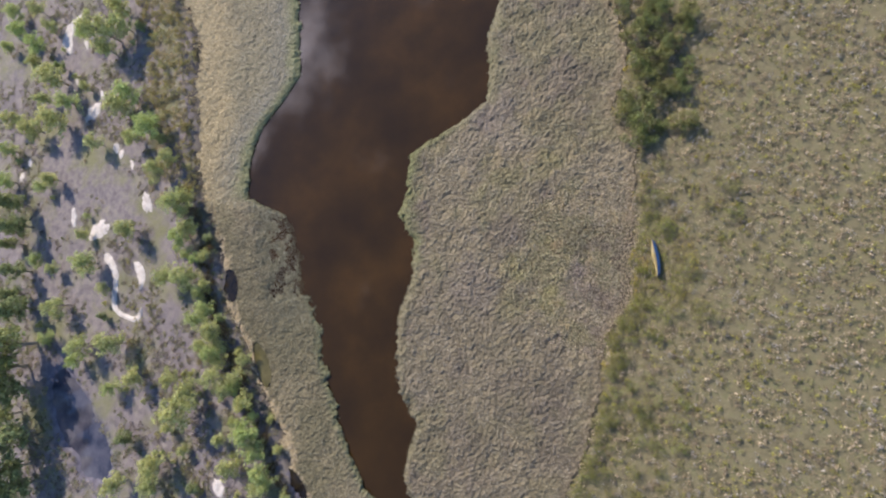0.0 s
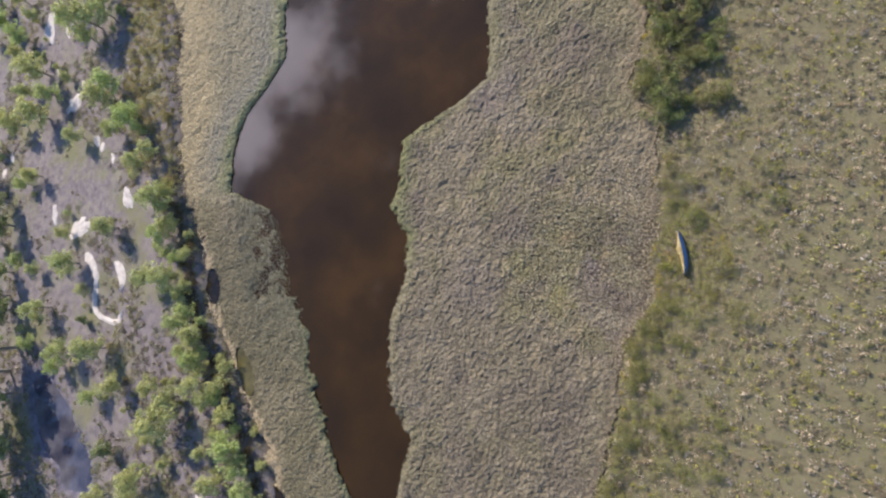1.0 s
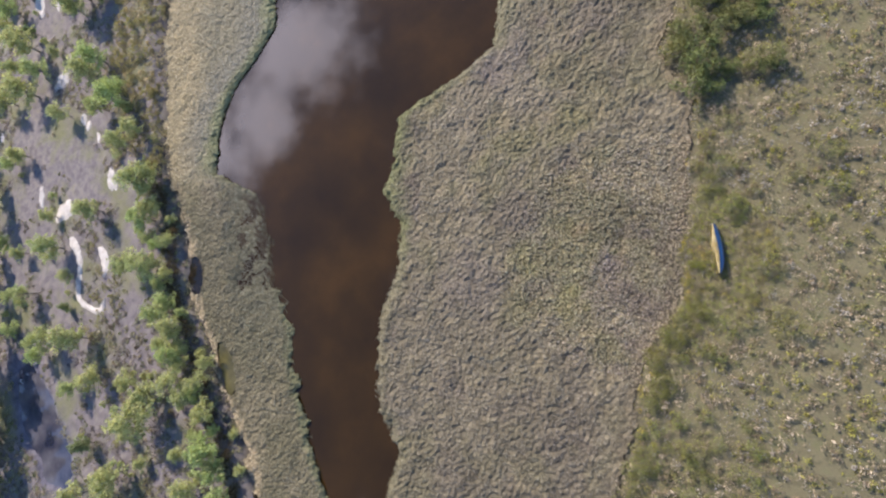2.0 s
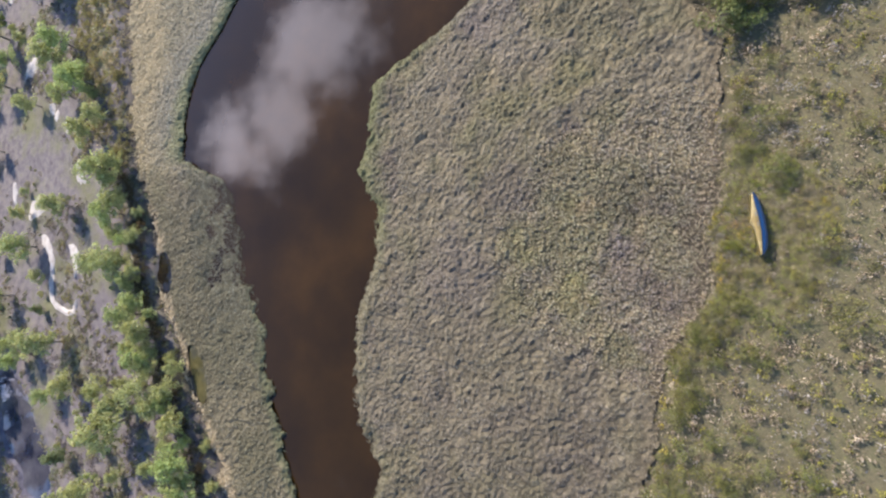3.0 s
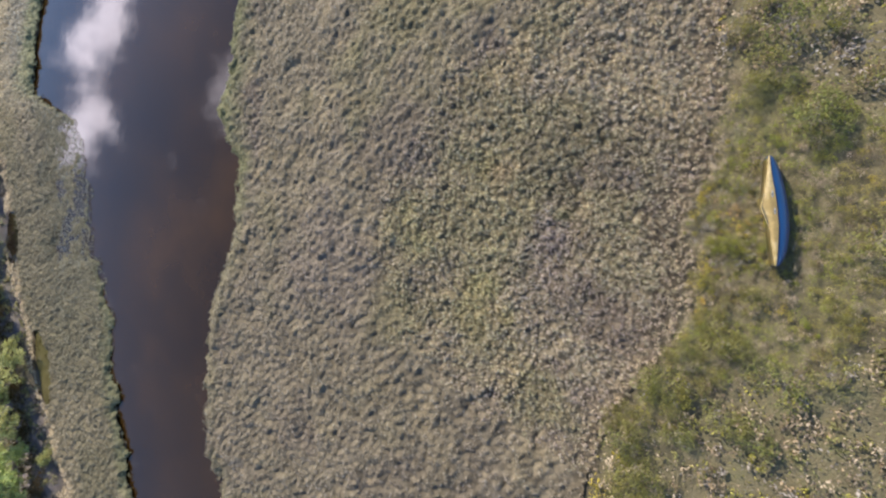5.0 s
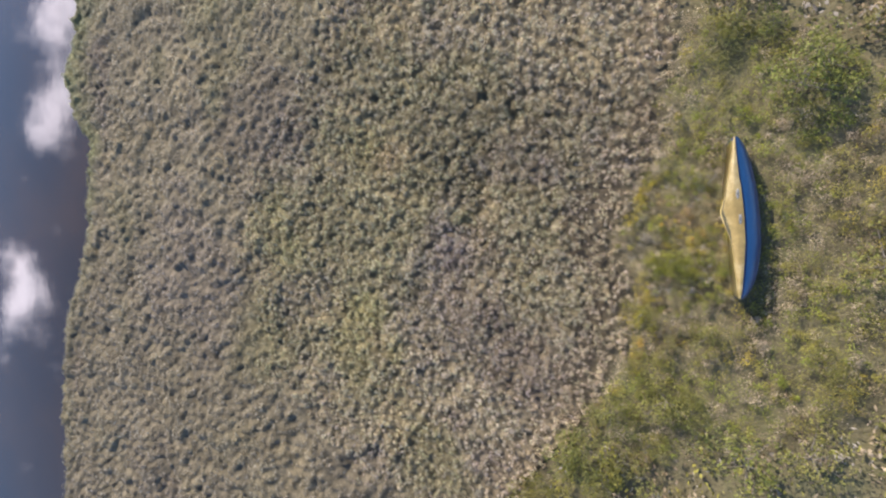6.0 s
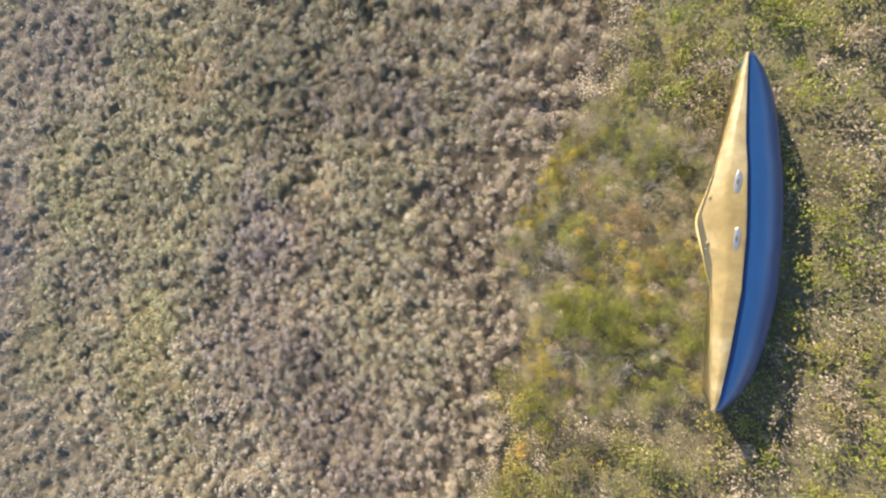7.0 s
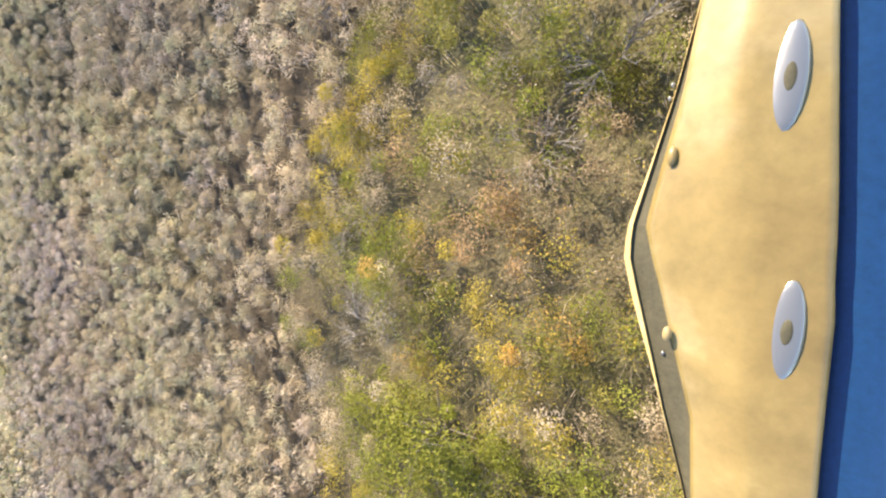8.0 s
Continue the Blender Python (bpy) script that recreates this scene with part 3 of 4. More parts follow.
def thatch(x0, x1, y0, y1, fine, step, near, far, west):
    """The closed, lumpy top of a reed bed: rounded tussocks with creases between them."""
    xs, ys = np.arange(x0, x1, fine), np.arange(y0, y1, fine)
    x, y = [g.ravel() for g in np.meshgrid(xs, ys)]
    x, y = x + (value_noise(x, y, 0.3, 204, 1) - 0.5) * fine, y + (value_noise(x, y, 0.3, 205, 1) - 0.5) * fine
    a, b, c, d = lines_at(x, y)
    dist = near_share(x, y)
    ok = ((a > 0.1) & (b < -0.05) if west else (c > 0.05) & (d < (-0.1 if near > 0 else -0.45))) & (dist >= near) & (dist < far) & (hollow(x, y, 1.15) < 0.15)
    nx = len(xs)
    k = (np.arange(len(ys) - 1)[:, None] * nx + np.arange(nx - 1)[None]).ravel()
    quads = np.c_[k, k + 1, k + nx + 1, k + nx]
    quads = quads[ok[quads].all(1)]
    used, back = np.unique(quads, return_inverse=True)
    quads = back.reshape(quads.shape)
    x, y = x[used], y[used]
    ci, cj = np.floor(x / step), np.floor(y / step)
    best, tone = np.full(len(x), -9.0), np.zeros(len(x))
    for di in (-1, 0, 1):
        for dj in (-1, 0, 1):
            tx, ty, vigour = tussock(ci + di, cj + dj, step)
            lump = 0.22 * (vigour - 0.35) - 0.15 * ((x - tx) ** 2 + (y - ty) ** 2) / step ** 2
            tone = np.where(lump > best, lattice(ci + di, cj + dj, 206), tone)
            best = np.maximum(best, lump)
    z, h = growth(x, y, west, best / 0.22 + 0.35)
    h = h + (value_noise(x, y, 0.24, 207, 2) - 0.5) * 0.19
    # old mat's dull tone, cut darker so pits between the tops look shaded
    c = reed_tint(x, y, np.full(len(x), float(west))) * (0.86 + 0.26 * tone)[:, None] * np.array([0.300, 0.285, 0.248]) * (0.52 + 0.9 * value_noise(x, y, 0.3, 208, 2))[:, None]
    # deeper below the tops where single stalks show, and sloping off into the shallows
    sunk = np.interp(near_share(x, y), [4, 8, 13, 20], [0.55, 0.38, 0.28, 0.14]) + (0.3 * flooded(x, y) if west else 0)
    return np.c_[x, y, z + h - sunk], np.concatenate([quads[:, [0, 1, 2]], quads[:, [0, 2, 3]]]), c


def near_share(x, y):
    """1 round the touch-down spot, 0 far from it."""
    return np.hypot((x - 10.5) / 1.2, y - 6.3) + (value_noise(x, y, 2.5, 63) - 0.5) * 4


def build_reeds():
    rng = np.random.default_rng(7)
    beds = {"west_reed_bed": [], "east_reed_bed": [], "west_reed_mat": [], "east_reed_mat": []}
    # stretch of plan, cell of a tussock, radius, heads per tussock, fibres, their length and width, stalks, ring of distances, grain of the thatch
    kinds = [((-96, 48, -44, 82), 0.37, 0.22, 1, 8, 0.20, 0.05, 0, (16, 999), 0.145),
             ((-16, 31, -14, 27), 0.37, 0.20, 3, 18, 0.105, 0.029, 2, (7.0, 16), 0.09),
             ((0, 21, -3, 16), 0.37, 0.22, 5, 46, 0.095, 0.0095, 5, (-9, 7.0), 0.075),
             ((-110, 80, 82, 170), 1.0, 0.55, 1, 9, 0.5, 0.22, 2, (16, 999), 0.5), ((-80, 60, -120, -44), 1.0, 0.55, 1, 9, 0.5, 0.22, 2, (16, 999), 0.5)]
    for (x0, x1, y0, y1), step, radius, heads, count, length, width, stalks, (near, far), fine in kinds:
        x, y, vigour = reed_places(x0, x1, y0, y1, step)
        a, b, c, d = lines_at(x, y)
        dist = near_share(x, y)
        for name, inside, west in (("west_reed_bed", (a > 0) & (b < 0.1), True), ("east_reed_bed", (c > -0.1) & (d < 0), False)):
            ok = inside & (dist >= near) & (dist < far)
            # bare gaps
            ok &= (value_noise(x, y, 1.3, 61) > 0.12) & (hollow(x, y, 1.15) < 0.15)
            if west:
                ok &= rng.uniform(0, 1, len(x)) > 0.12 * flooded(x, y)
            if fine < 0.2 and heads == 1:
                ok &= vigour > 0.42 - 0.5 * (flooded(x, y) if west else 0)
            px, py = x[ok], y[ok]
            if not len(px):
                continue
            size = 0.75 + 0.5 * value_noise(px, py, 3.0, 71) + rng.uniform(-0.22, 0.22, len(px))
            pz, height = growth(px, py, west, vigour[ok])
            if west:
                size = size * (1 + 0.35 * flooded(px, py))
            tint = reed_tint(px, py, np.full(len(px), float(west))) * rng.normal(1, 0.07, (len(px), 1)).clip(0.6, 1.5)
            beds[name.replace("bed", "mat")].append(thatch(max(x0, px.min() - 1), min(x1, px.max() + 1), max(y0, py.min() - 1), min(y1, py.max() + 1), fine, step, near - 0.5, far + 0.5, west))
            if stalks:
                # stalks at half tint: the shade between heads is put into their colour
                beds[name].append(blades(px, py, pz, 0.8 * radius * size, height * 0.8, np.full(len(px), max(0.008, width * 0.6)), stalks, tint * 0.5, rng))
            if heads == 1:
                beds[name].append(plumes(px, py, pz + height - 0.16, radius * size, 0.7, count, length, width, tint * 0.74, rng, 0.25, 0.13))
                continue
            # each tussock carries a few fuzzy heads of its own height and tone
            i = np.repeat(np.arange(len(px)), heads)
            off = rng.uniform(0, 1, len(i)) ** 0.6 * radius * size[i] * (1.0 if heads > 3 else 0.9)
            turn = rng.uniform(0, 2 * np.pi, len(i))
            hx, hy = px[i] + np.cos(turn) * off + 0.02, py[i] + np.sin(turn) * off - 0.03
            hz = (pz + height)[i] - 0.07 - 0.8 * off + rng.uniform(-0.08, 0.05, len(i))
            hr = radius * size[i] * (0.46 if heads > 3 else 0.6) * rng.uniform(0.7, 1.25, len(i))
            if heads > 3:
                # one head in five hangs low, between the stalks
                hz = hz - (np.arange(len(i)) % heads == 0) * 0.3 * height[i]
            cast = np.array([(1, 1, 1), (1.04, 0.99, 1.04), (0.96, 1.0, 0.86), (1.08, 1.03, 0.93)])[rng.integers(0, 4, len(i))]
            beds[name].append(plumes(hx, hy, hz, hr, 0.85, count, length, width, tint[i] * cast * rng.normal(1, 0.07, (len(i), 1)).clip(0.7, 1.4), rng, 0.75 if heads > 3 else 0.4, 0.14))
    for name, some in beds.items():
        some = [s for s in some if len(s[0])]
        off = np.cumsum([0] + [len(s[0]) for s in some])
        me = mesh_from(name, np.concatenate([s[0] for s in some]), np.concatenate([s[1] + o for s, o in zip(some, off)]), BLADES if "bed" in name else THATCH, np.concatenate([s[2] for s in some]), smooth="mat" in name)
        label = {"west_reed_bed": "grey-green and straw-coloured reeds between river and trees", "east_reed_bed": "dense grey-brown dry reed tussocks beside the river",
                 "west_reed_mat": "matted grey-green reed leaves below the reed tops", "east_reed_mat": "matted grey-brown reed leaves below the reed tops"}[name]
        tagged(new(name, me), label, "reeds", kind="stuff")


build_reeds()

# ---- trees and shrubs ----


def tube(verts, faces, a, b, ra, rb, sides=6):
    a, b = Vector(a), Vector(b)
    way = (b - a).normalized()
    side = way.orthogonal().normalized()
    up = way.cross(side)
    base = len(verts)
    for p, r in ((a, ra), (b, rb)):
        for k in range(sides):
            t = 2 * math.pi * k / sides
            verts.append(tuple(p + side * math.cos(t) * r + up * math.sin(t) * r))
    for k in range(sides):
        j = (k + 1) % sides
        faces.append((base + k, base + j, base + sides + j, base + sides + k))


def leaf_cloud(blobs, per_blob, size, rng, flat=0.0):
    """Small folded leaves over and inside of a heap of uneven lumps."""
    v, f = [], []
    for (bx, by, bz), r in blobs:
        n = max(8, int(per_blob * r * r))
        way = rng.normal(size=(n, 3)); way[:, 2] = np.abs(way[:, 2]) * 0.9 - 0.25
        way /= np.linalg.norm(way, axis=1)[:, None]
        p = np.array([bx, by, bz]) + way * (r * rng.uniform(0.4, 1.25, n) ** 0.7)[:, None] * [1, 1, 0.85]
        along = rng.normal(size=(n, 3)); along -= (along * way).sum(1)[:, None] * way * 0.6
        along /= np.linalg.norm(along, axis=1)[:, None]
        across = np.cross(along, way + rng.normal(size=(n, 3)) * 0.5)
        across /= np.linalg.norm(across, axis=1)[:, None] + 1e-6
        s = (size * rng.uniform(0.6, 1.3, n))[:, None]
        quad = np.stack([p - along * s, p + across * s * 0.5, p + along * s, p - across * s * 0.5], 1)
        quad[:, 1, 2] += s[:, 0] * 0.2; quad[:, 3, 2] += s[:, 0] * 0.2
        k = len(v) * 0 + sum(len(q) for q in v)
        v.append(quad.reshape(-1, 3)); f.append(k + np.arange(n)[:, None] * 4 + [0, 1, 2, 3])
    return np.concatenate(v), np.concatenate(f)


def part(name, me, parent, label=""):
    ob = new(name, me)
    ob.parent = parent
    if label:
        ob["label"] = label
    return ob


def tree_proto(name, height, crown_r, lumps, leaf, per_blob, leaves, bark, seed, label, category, group, slim=1.0):
    """A tree of unit crown radius times crown_r: tapered trunk, limbs, and a crown of leaves."""
    rng = np.random.default_rng(seed)
    root = new(name)
    tagged(root, label, category, group)
    v, f = [], []
    lean = rng.uniform(-0.15, 0.15, 2)
    top = (lean[0], lean[1], height * 0.82)
    mid = (lean[0] * 0.3, lean[1] * 0.3, height * 0.4)
    g = crown_r / 2.5
    tube(v, f, (0, 0, -0.4 * g), mid, 0.13 * g ** 1.4, 0.09 * g ** 1.4); tube(v, f, mid, top, 0.09 * g ** 1.4, 0.02 * g)
    blobs = []
    for k in range(lumps):
        az, h = k * 2.4 + rng.uniform(-0.5, 0.5), rng.uniform(0.2, 0.95)
        out = crown_r * (1 - 0.55 * abs(h - 0.45)) * rng.uniform(0.3, 1.0) * slim
        tip = (math.cos(az) * out + lean[0], math.sin(az) * out + lean[1], height * h)
        base = (lean[0] * h, lean[1] * h, height * h * 0.7)
        tube(v, f, base, tip, 0.05 * g ** 1.4, 0.012 * g, 5)
        blobs.append((tip, crown_r * rng.uniform(0.18, 0.38)))
    blobs.append(((lean[0], lean[1], height * 0.86), crown_r * 0.32))
    part("trunk", mesh_from("trunk", v, f, bark, smooth=True), root)
    lv, lf = leaf_cloud(blobs, per_blob, leaf, rng)
    part("crown", mesh_from("crown", lv, lf, leaves), root)
    return root


def plant(protos, spots, rng, base, lift=0.0):
    """Trees at (x, y, crown radius)."""
    for x, y, r in spots:
        p = protos[int(rng.integers(len(protos)))]
        z = float(ground_height(np.array([x]), np.array([y]))[0][0])
        s = r / base
        m = pose(x, y, z + lift, rng.uniform(-4, 4), rng.uniform(-4, 4), rng.uniform(0, 360)) @ Matrix.Diagonal((s, s, s * rng.uniform(0.85, 1.1), 1))
        if not p.get("placed"):
            p["placed"] = 1
            p.matrix_basis = m
        else:
            PLANTED.append((p, m))


PLANTED = []

# crowns: x, y, radius
NORTH_STAND = [(-157.3, 89.6, 3.9), (-146.8, 88.2, 3.2), (-152.0, 82.0, 3.2), (-144.7, 76.0, 4.1), (-139.5, 81.2, 3.1), (-157.9, 78.5, 2.7),
               (-145.2, 71.6, 3.1), (-134.3, 63.7, 4.0), (-138.1, 58.3, 2.9), (-127.4, 55.9, 3.2), (-133.8, 67.8, 2.2), (-132.3, 50.8, 4.1),
               (-140.2, 49.4, 2.8), (-116.9, 43.3, 3.4), (-123.7, 76.1, 2.8), (-114.6, 73.4, 4.0), (-109.6, 74.9, 3.1), (-115.2, 69.4, 2.7),
               (-122.5, 60.0, 1.8), (-108.8, 52.3, 3.6), (-105.1, 54.9, 3.2), (-99.3, 47.1, 2.7), (-96.2, 44.5, 3.0), (-101.6, 42.2, 2.1),
               (-94.0, 42.0, 1.9), (-89.7, 35.7, 2.5), (-111.4, 81.1, 3.6), (-104.4, 74.6, 2.6), (-150.7, 54.2, 2.5), (-151.5, 44.9, 2.9)]
MIDDLE_STAND = [(-131.9, 34.6, 3.0), (-135.0, 32.5, 2.2), (-93.1, 33.2, 2.9), (-86.0, 24.8, 3.7), (-117.5, 18.3, 2.3), (-101.7, 18.9, 3.6),
                (-114.4, 10.8, 3.0), (-83.4, 15.8, 2.6), (-82.2, 11.8, 1.9), (-127.9, 9.8, 2.6), (-123.1, 0.2, 3.0), (-133.8, 12.2, 2.1),
                (-87.7, 6.7, 2.6), (-81.7, 6.5, 2.8), (-78.1, 3.2, 2.1), (-75.9, -3.1, 2.9), (-108.6, -2.6, 2.1),
                (-108.5, 4.3, 1.8), (-150.2, 35.5, 2.9)]
SOUTH_STAND = [(-127.0, -8.4, 2.3), (-113.5, -9.5, 3.2), (-102.0, -9.3, 3.6), (-114.9, -13.7, 2.1), (-94.7, -16.8, 2.8), (-102.5, -19.8, 2.3),
               (-79.8, -22.2, 3.6), (-71.0, -15.1, 3.0), (-68.5, -18.0, 2.7), (-78.6, -18.5, 2.3), (-76.3, -8.6, 2.0), (-83.7, -16.3, 2.1),
               (-97.5, -30.8, 3.6), (-86.8, -34.7, 3.7), (-62.8, -26.7, 2.7), (-70.0, -28.5, 2.1), (-65.2, -33.6, 2.7), (-98.0, -40.7, 3.5),
               (-87.9, -39.5, 2.8), (-76.7, -39.4, 2.6), (-59.3, -37.4, 2.1), (-79.8, -31.7, 1.9), (-84.2, -27.3, 1.4), (-55.6, -29.4, 1.2),
               (-70.7, -9.7, 1.9), (-65.2, -11.9, 1.9)]
PINE_STAND = [(-146.0, 28.6, 4.1), (-141.3, 9.4, 3.8), (-142.5, 3.3, 4.2), (-137.2, -0.5, 2.9), (-146.3, 17.4, 3.1), (-141.2, 21.9, 2.6),
              (-136.6, -10.1, 4.4), (-138.9, -16.0, 3.9), (-135.6, -21.6, 3.8), (-133.6, -32.6, 4.4), (-133.2, -40.7, 4.0), (-128.3, -44.2, 3.1),
              (-138.8, -28.1, 3.1)]
EAST_STAND = [(14.9, 52.3, 1.5), (18.0, 49.5, 1.7), (15.1, 47.9, 1.1), (20.5, 46.8, 1.6), (18.5, 42.9, 1.6), (16.2, 42.3, 1.4), (17.8, 38.9, 1.4),
              (14.4, 35.2, 1.6), (13.4, 32.8, 1.8), (16.1, 31.9, 1.8), (19.0, 35.6, 1.4), (15.4, 28.4, 1.6), (17.2, 27.7, 1.2), (12.0, -9.4, 1.2),
              (9.8, -11.7, 1.0), (10.1, -4.8, 1.0), (8.3, -15.4, 1.0), (13.3, -17.7, 1.1), (15.6, -19.7, 0.9), (11.7, -23.1, 1.1),
              (16.2, -23.1, 1.2), (16.0, -26.5, 1.2), (8.0, -29.9, 0.9), (14.9, -18.9, 0.9), (12.0, -2.0, 0.9), (13.2, -3.9, 0.8)]

BIRCH_LABEL, PINE_LABEL = "young birch with pale yellow-green autumn crown on burnt heath", "dark green young pine standing on burnt heath"


def birch_proto(name, height, crown_r, limbs, leaf, per_blob, leaves, bark, seed, label, slim=1.0):
    """A loose crown: rising limbs, each with sprays of small leaves that leave gaps between them."""
    rng = np.random.default_rng(seed)
    root = new(name)
    tagged(root, label, "tree", "trees on the burnt heath")
    v, f, blobs = [], [], []
    lean = rng.uniform(-0.3, 0.3, 2)
    bend = [(lean[0] * h ** 1.5, lean[1] * h ** 1.5, height * h) for h in (0, 0.35, 0.7, 0.97)]
    for p, q, ra, rb in zip(bend, bend[1:], (0.13, 0.10, 0.06), (0.10, 0.06, 0.015)):
        tube(v, f, (p[0], p[1], p[2] - (0.4 if p[2] == 0 else 0)), q, ra, rb)
    for k in range(limbs):
        h = 0.22 + 0.72 * (k + rng.uniform(0, 0.8)) / limbs
        az = k * 2.4 + rng.uniform(-0.6, 0.6)
        out = crown_r * slim * (1.06 - h) ** 0.55 * rng.uniform(0.5, 1.1)
        base = (lean[0] * h ** 1.5, lean[1] * h ** 1.5, height * h)
        tip = (base[0] + math.cos(az) * out, base[1] + math.sin(az) * out, base[2] + out * rng.uniform(0.1, 0.5))
        tube(v, f, base, tip, 0.045, 0.012, 5)
        for j in range(4):
            t = (0.4, 0.65, 0.85, 1.05)[j]
            spread = out * 0.26
            c = [base[i] + (tip[i] - base[i]) * t + rng.uniform(-spread, spread) * (0.6 if i == 2 else 1) for i in range(3)]
            blobs.append((tuple(c), crown_r * rng.uniform(0.15, 0.30)))
    for j in range(3):
        blobs.append(((lean[0] + rng.uniform(-0.2, 0.2), lean[1] + rng.uniform(-0.2, 0.2), height * (0.88 + 0.06 * j)), crown_r * 0.14))
    part("trunk", mesh_from("trunk", v, f, bark, smooth=True), root)
    lv, lf = leaf_cloud(blobs, per_blob, leaf, rng)
    part("crown", mesh_from("crown", lv, lf, leaves), root)
    return root


def foot(x, y, h):
    """Where a tree stands whose crown, h metres up, lies over (x, y) as seen along the slant."""
    return 4.6 + (x - 4.6) * (1 - h / 75), 0.6 + (y - 0.6) * (1 - h / 75)


birches = [birch_proto("birch_tree", 4.0, 2.3, 15, 0.165, 84, GREEN, BARK, 100 + k, BIRCH_LABEL) for k in range(5)]
pines = [birch_proto("pine_tree", 4.4, 2.1, 16, 0.165, 130, PINE, BARK, 200 + k, PINE_LABEL, 0.8) for k in range(3)]
rng = np.random.default_rng(3)
for stand in (NORTH_STAND, MIDDLE_STAND, SOUTH_STAND):
    plant(birches + birches + pines[:1], [(*foot(x, y, r * 0.5), r * 0.92) for x, y, r in stand], rng, 2.5)
    # saplings in loose rows beside the larger ones
    plant(birches, [(x + rng.uniform(-5, 5), y + rng.uniform(-6, 6), rng.uniform(0.6, 1.1)) for x, y, r in (stand if stand is SOUTH_STAND else stand[::2])], rng, 2.5)
plant(pines, [(*foot(x, y, r * 0.62), r) for x, y, r in PINE_STAND], rng, 2.3)
# a row of birches behind the alders
plant(birches, [(float(line_x(WEST_REEDS, y)) - rng.uniform(2.5, 8), y + rng.uniform(-1, 1), rng.uniform(1.3, 2.4)) for y in np.arange(-38, 26, 2.5)], rng, 2.5)
# hedge of low alders along the west reeds
alders = [tree_proto("alder_shrub", 2.2, 1.5, 11, 0.15, 150, HEDGE, BARK, 300 + k, "brown-olive alder shrub along the reeds' edge", "shrub", "alders along the reeds") for k in range(3)]
spots = []
for k in range(230):
    y = rng.uniform(25, 88)
    x = float(line_x(WEST_REEDS, y)) - 1.0 - rng.uniform(0, 15 if y > 32 else 6)
    spots.append((x, y, rng.uniform(0.7, 1.7)))
plant(alders, spots, rng, 1.5)
# more of them scattered over the burnt heath, in streaks that run down to the reeds
spots = []
for k in range(26):
    y = rng.uniform(-42, 14)
    x = float(line_x(WEST_REEDS, y)) - rng.uniform(6, 34)
    for j in range(5):
        spots.append((x + 1.1 * j + rng.uniform(-0.8, 0.8), y - 1.7 * j + rng.uniform(-0.8, 0.8), rng.uniform(0.45, 1.15)))
plant(alders, [q for q in spots if hollow(np.array([q[0]]), np.array([q[1]]), 1.1)[0] < 0.2], rng, 1.5)
# rusty dark thicket below the birches, along the reeds' edge
thickets = [tree_proto("bog_myrtle_shrub", 1.5, 1.3, 12, 0.13, 190, MYRTLE, BARK, 330 + k, "dark rusty brown bog myrtle shrub along the reeds", "shrub", "bog myrtle along the reeds") for k in range(3)]
spots = []
for y in np.arange(-40, 27, 0.62):
    x = float(line_x(WEST_REEDS, y)) - 2.3 - rng.uniform(0, 2.8)
    spots.append((x, y + rng.uniform(-0.4, 0.4), rng.uniform(0.7, 1.35)))
plant(thickets, spots, rng, 1.3)
# shrubs of the east heath
willows = [tree_proto("willow_shrub", 1.4, 1.3, 13, 0.058, 430, WILLOW, BARK, 400 + k, "olive-green willow shrub beside the reed bed", "shrub", "willows beside the reeds") for k in range(3)]
EDGE_BUSHES = [(11.5, -3.2, 1.2), (13.2, -0.9, 1.0), (13.0, -4.0, 1.1), (11.0, -5.5, 1.2), (12.8, -5.7, 1.0), (13.9, 0.8, 0.7), (9.5, -5.6, 0.8), (10.6, -7.6, 0.8), (9.7, -10.5, 0.8), (11.2, -10.1, 0.7), (14.4, -2.3, 0.9), (16.1, -0.3, 0.8), (15.0, -0.3, 0.7), (16.6, 2.8, 0.7), (15.1, 2.0, 0.6)]
edge_bushes = [tree_proto("willow_shrub", 1.0, 1.0, 16, 0.034, 1500, WILLOW, BARK, 430 + k, "yellow-green willow shrub on the reed bed's edge", "shrub", "willows beside the reeds") for k in range(2)]
plant(edge_bushes, EDGE_BUSHES, rng, 1.0)
# dark thicket of sallows north of the touch-down spot
sallows = [tree_proto("sallow_shrub", 2.0, 1.5, 15, 0.11, 260, SALLOW, BARK, 420 + k, "dark green sallow shrub beside the reed bed", "shrub", "sallows beside the reeds") for k in range(3)]
spots = [(x, y, r * 1.15) for x, y, r in EAST_STAND if y > 20]
for k in range(70):
    y = rng.uniform(29, 66)
    spots.append((float(line_x(EAST_REEDS, y)) + 1.3 + rng.uniform(0, 9.5), y, rng.uniform(0.9, 1.8)))
plant(sallows, spots, rng, 1.5)
spots = [p for p in EAST_STAND if p[1] < 20]
for k in range(120):
    y = rng.uniform(-42, 2) if k % 4 else rng.uniform(2, 28)
    x = float(line_x(EAST_REEDS, y)) + rng.uniform(0.2, 3.8) ** 2 + 0.6
    if math.hypot(x - 15.2, y - 6.9) > 6:
        spots.append((x, y, rng.uniform(0.8, 2.0)))
plant(willows, spots, rng, 1.3)
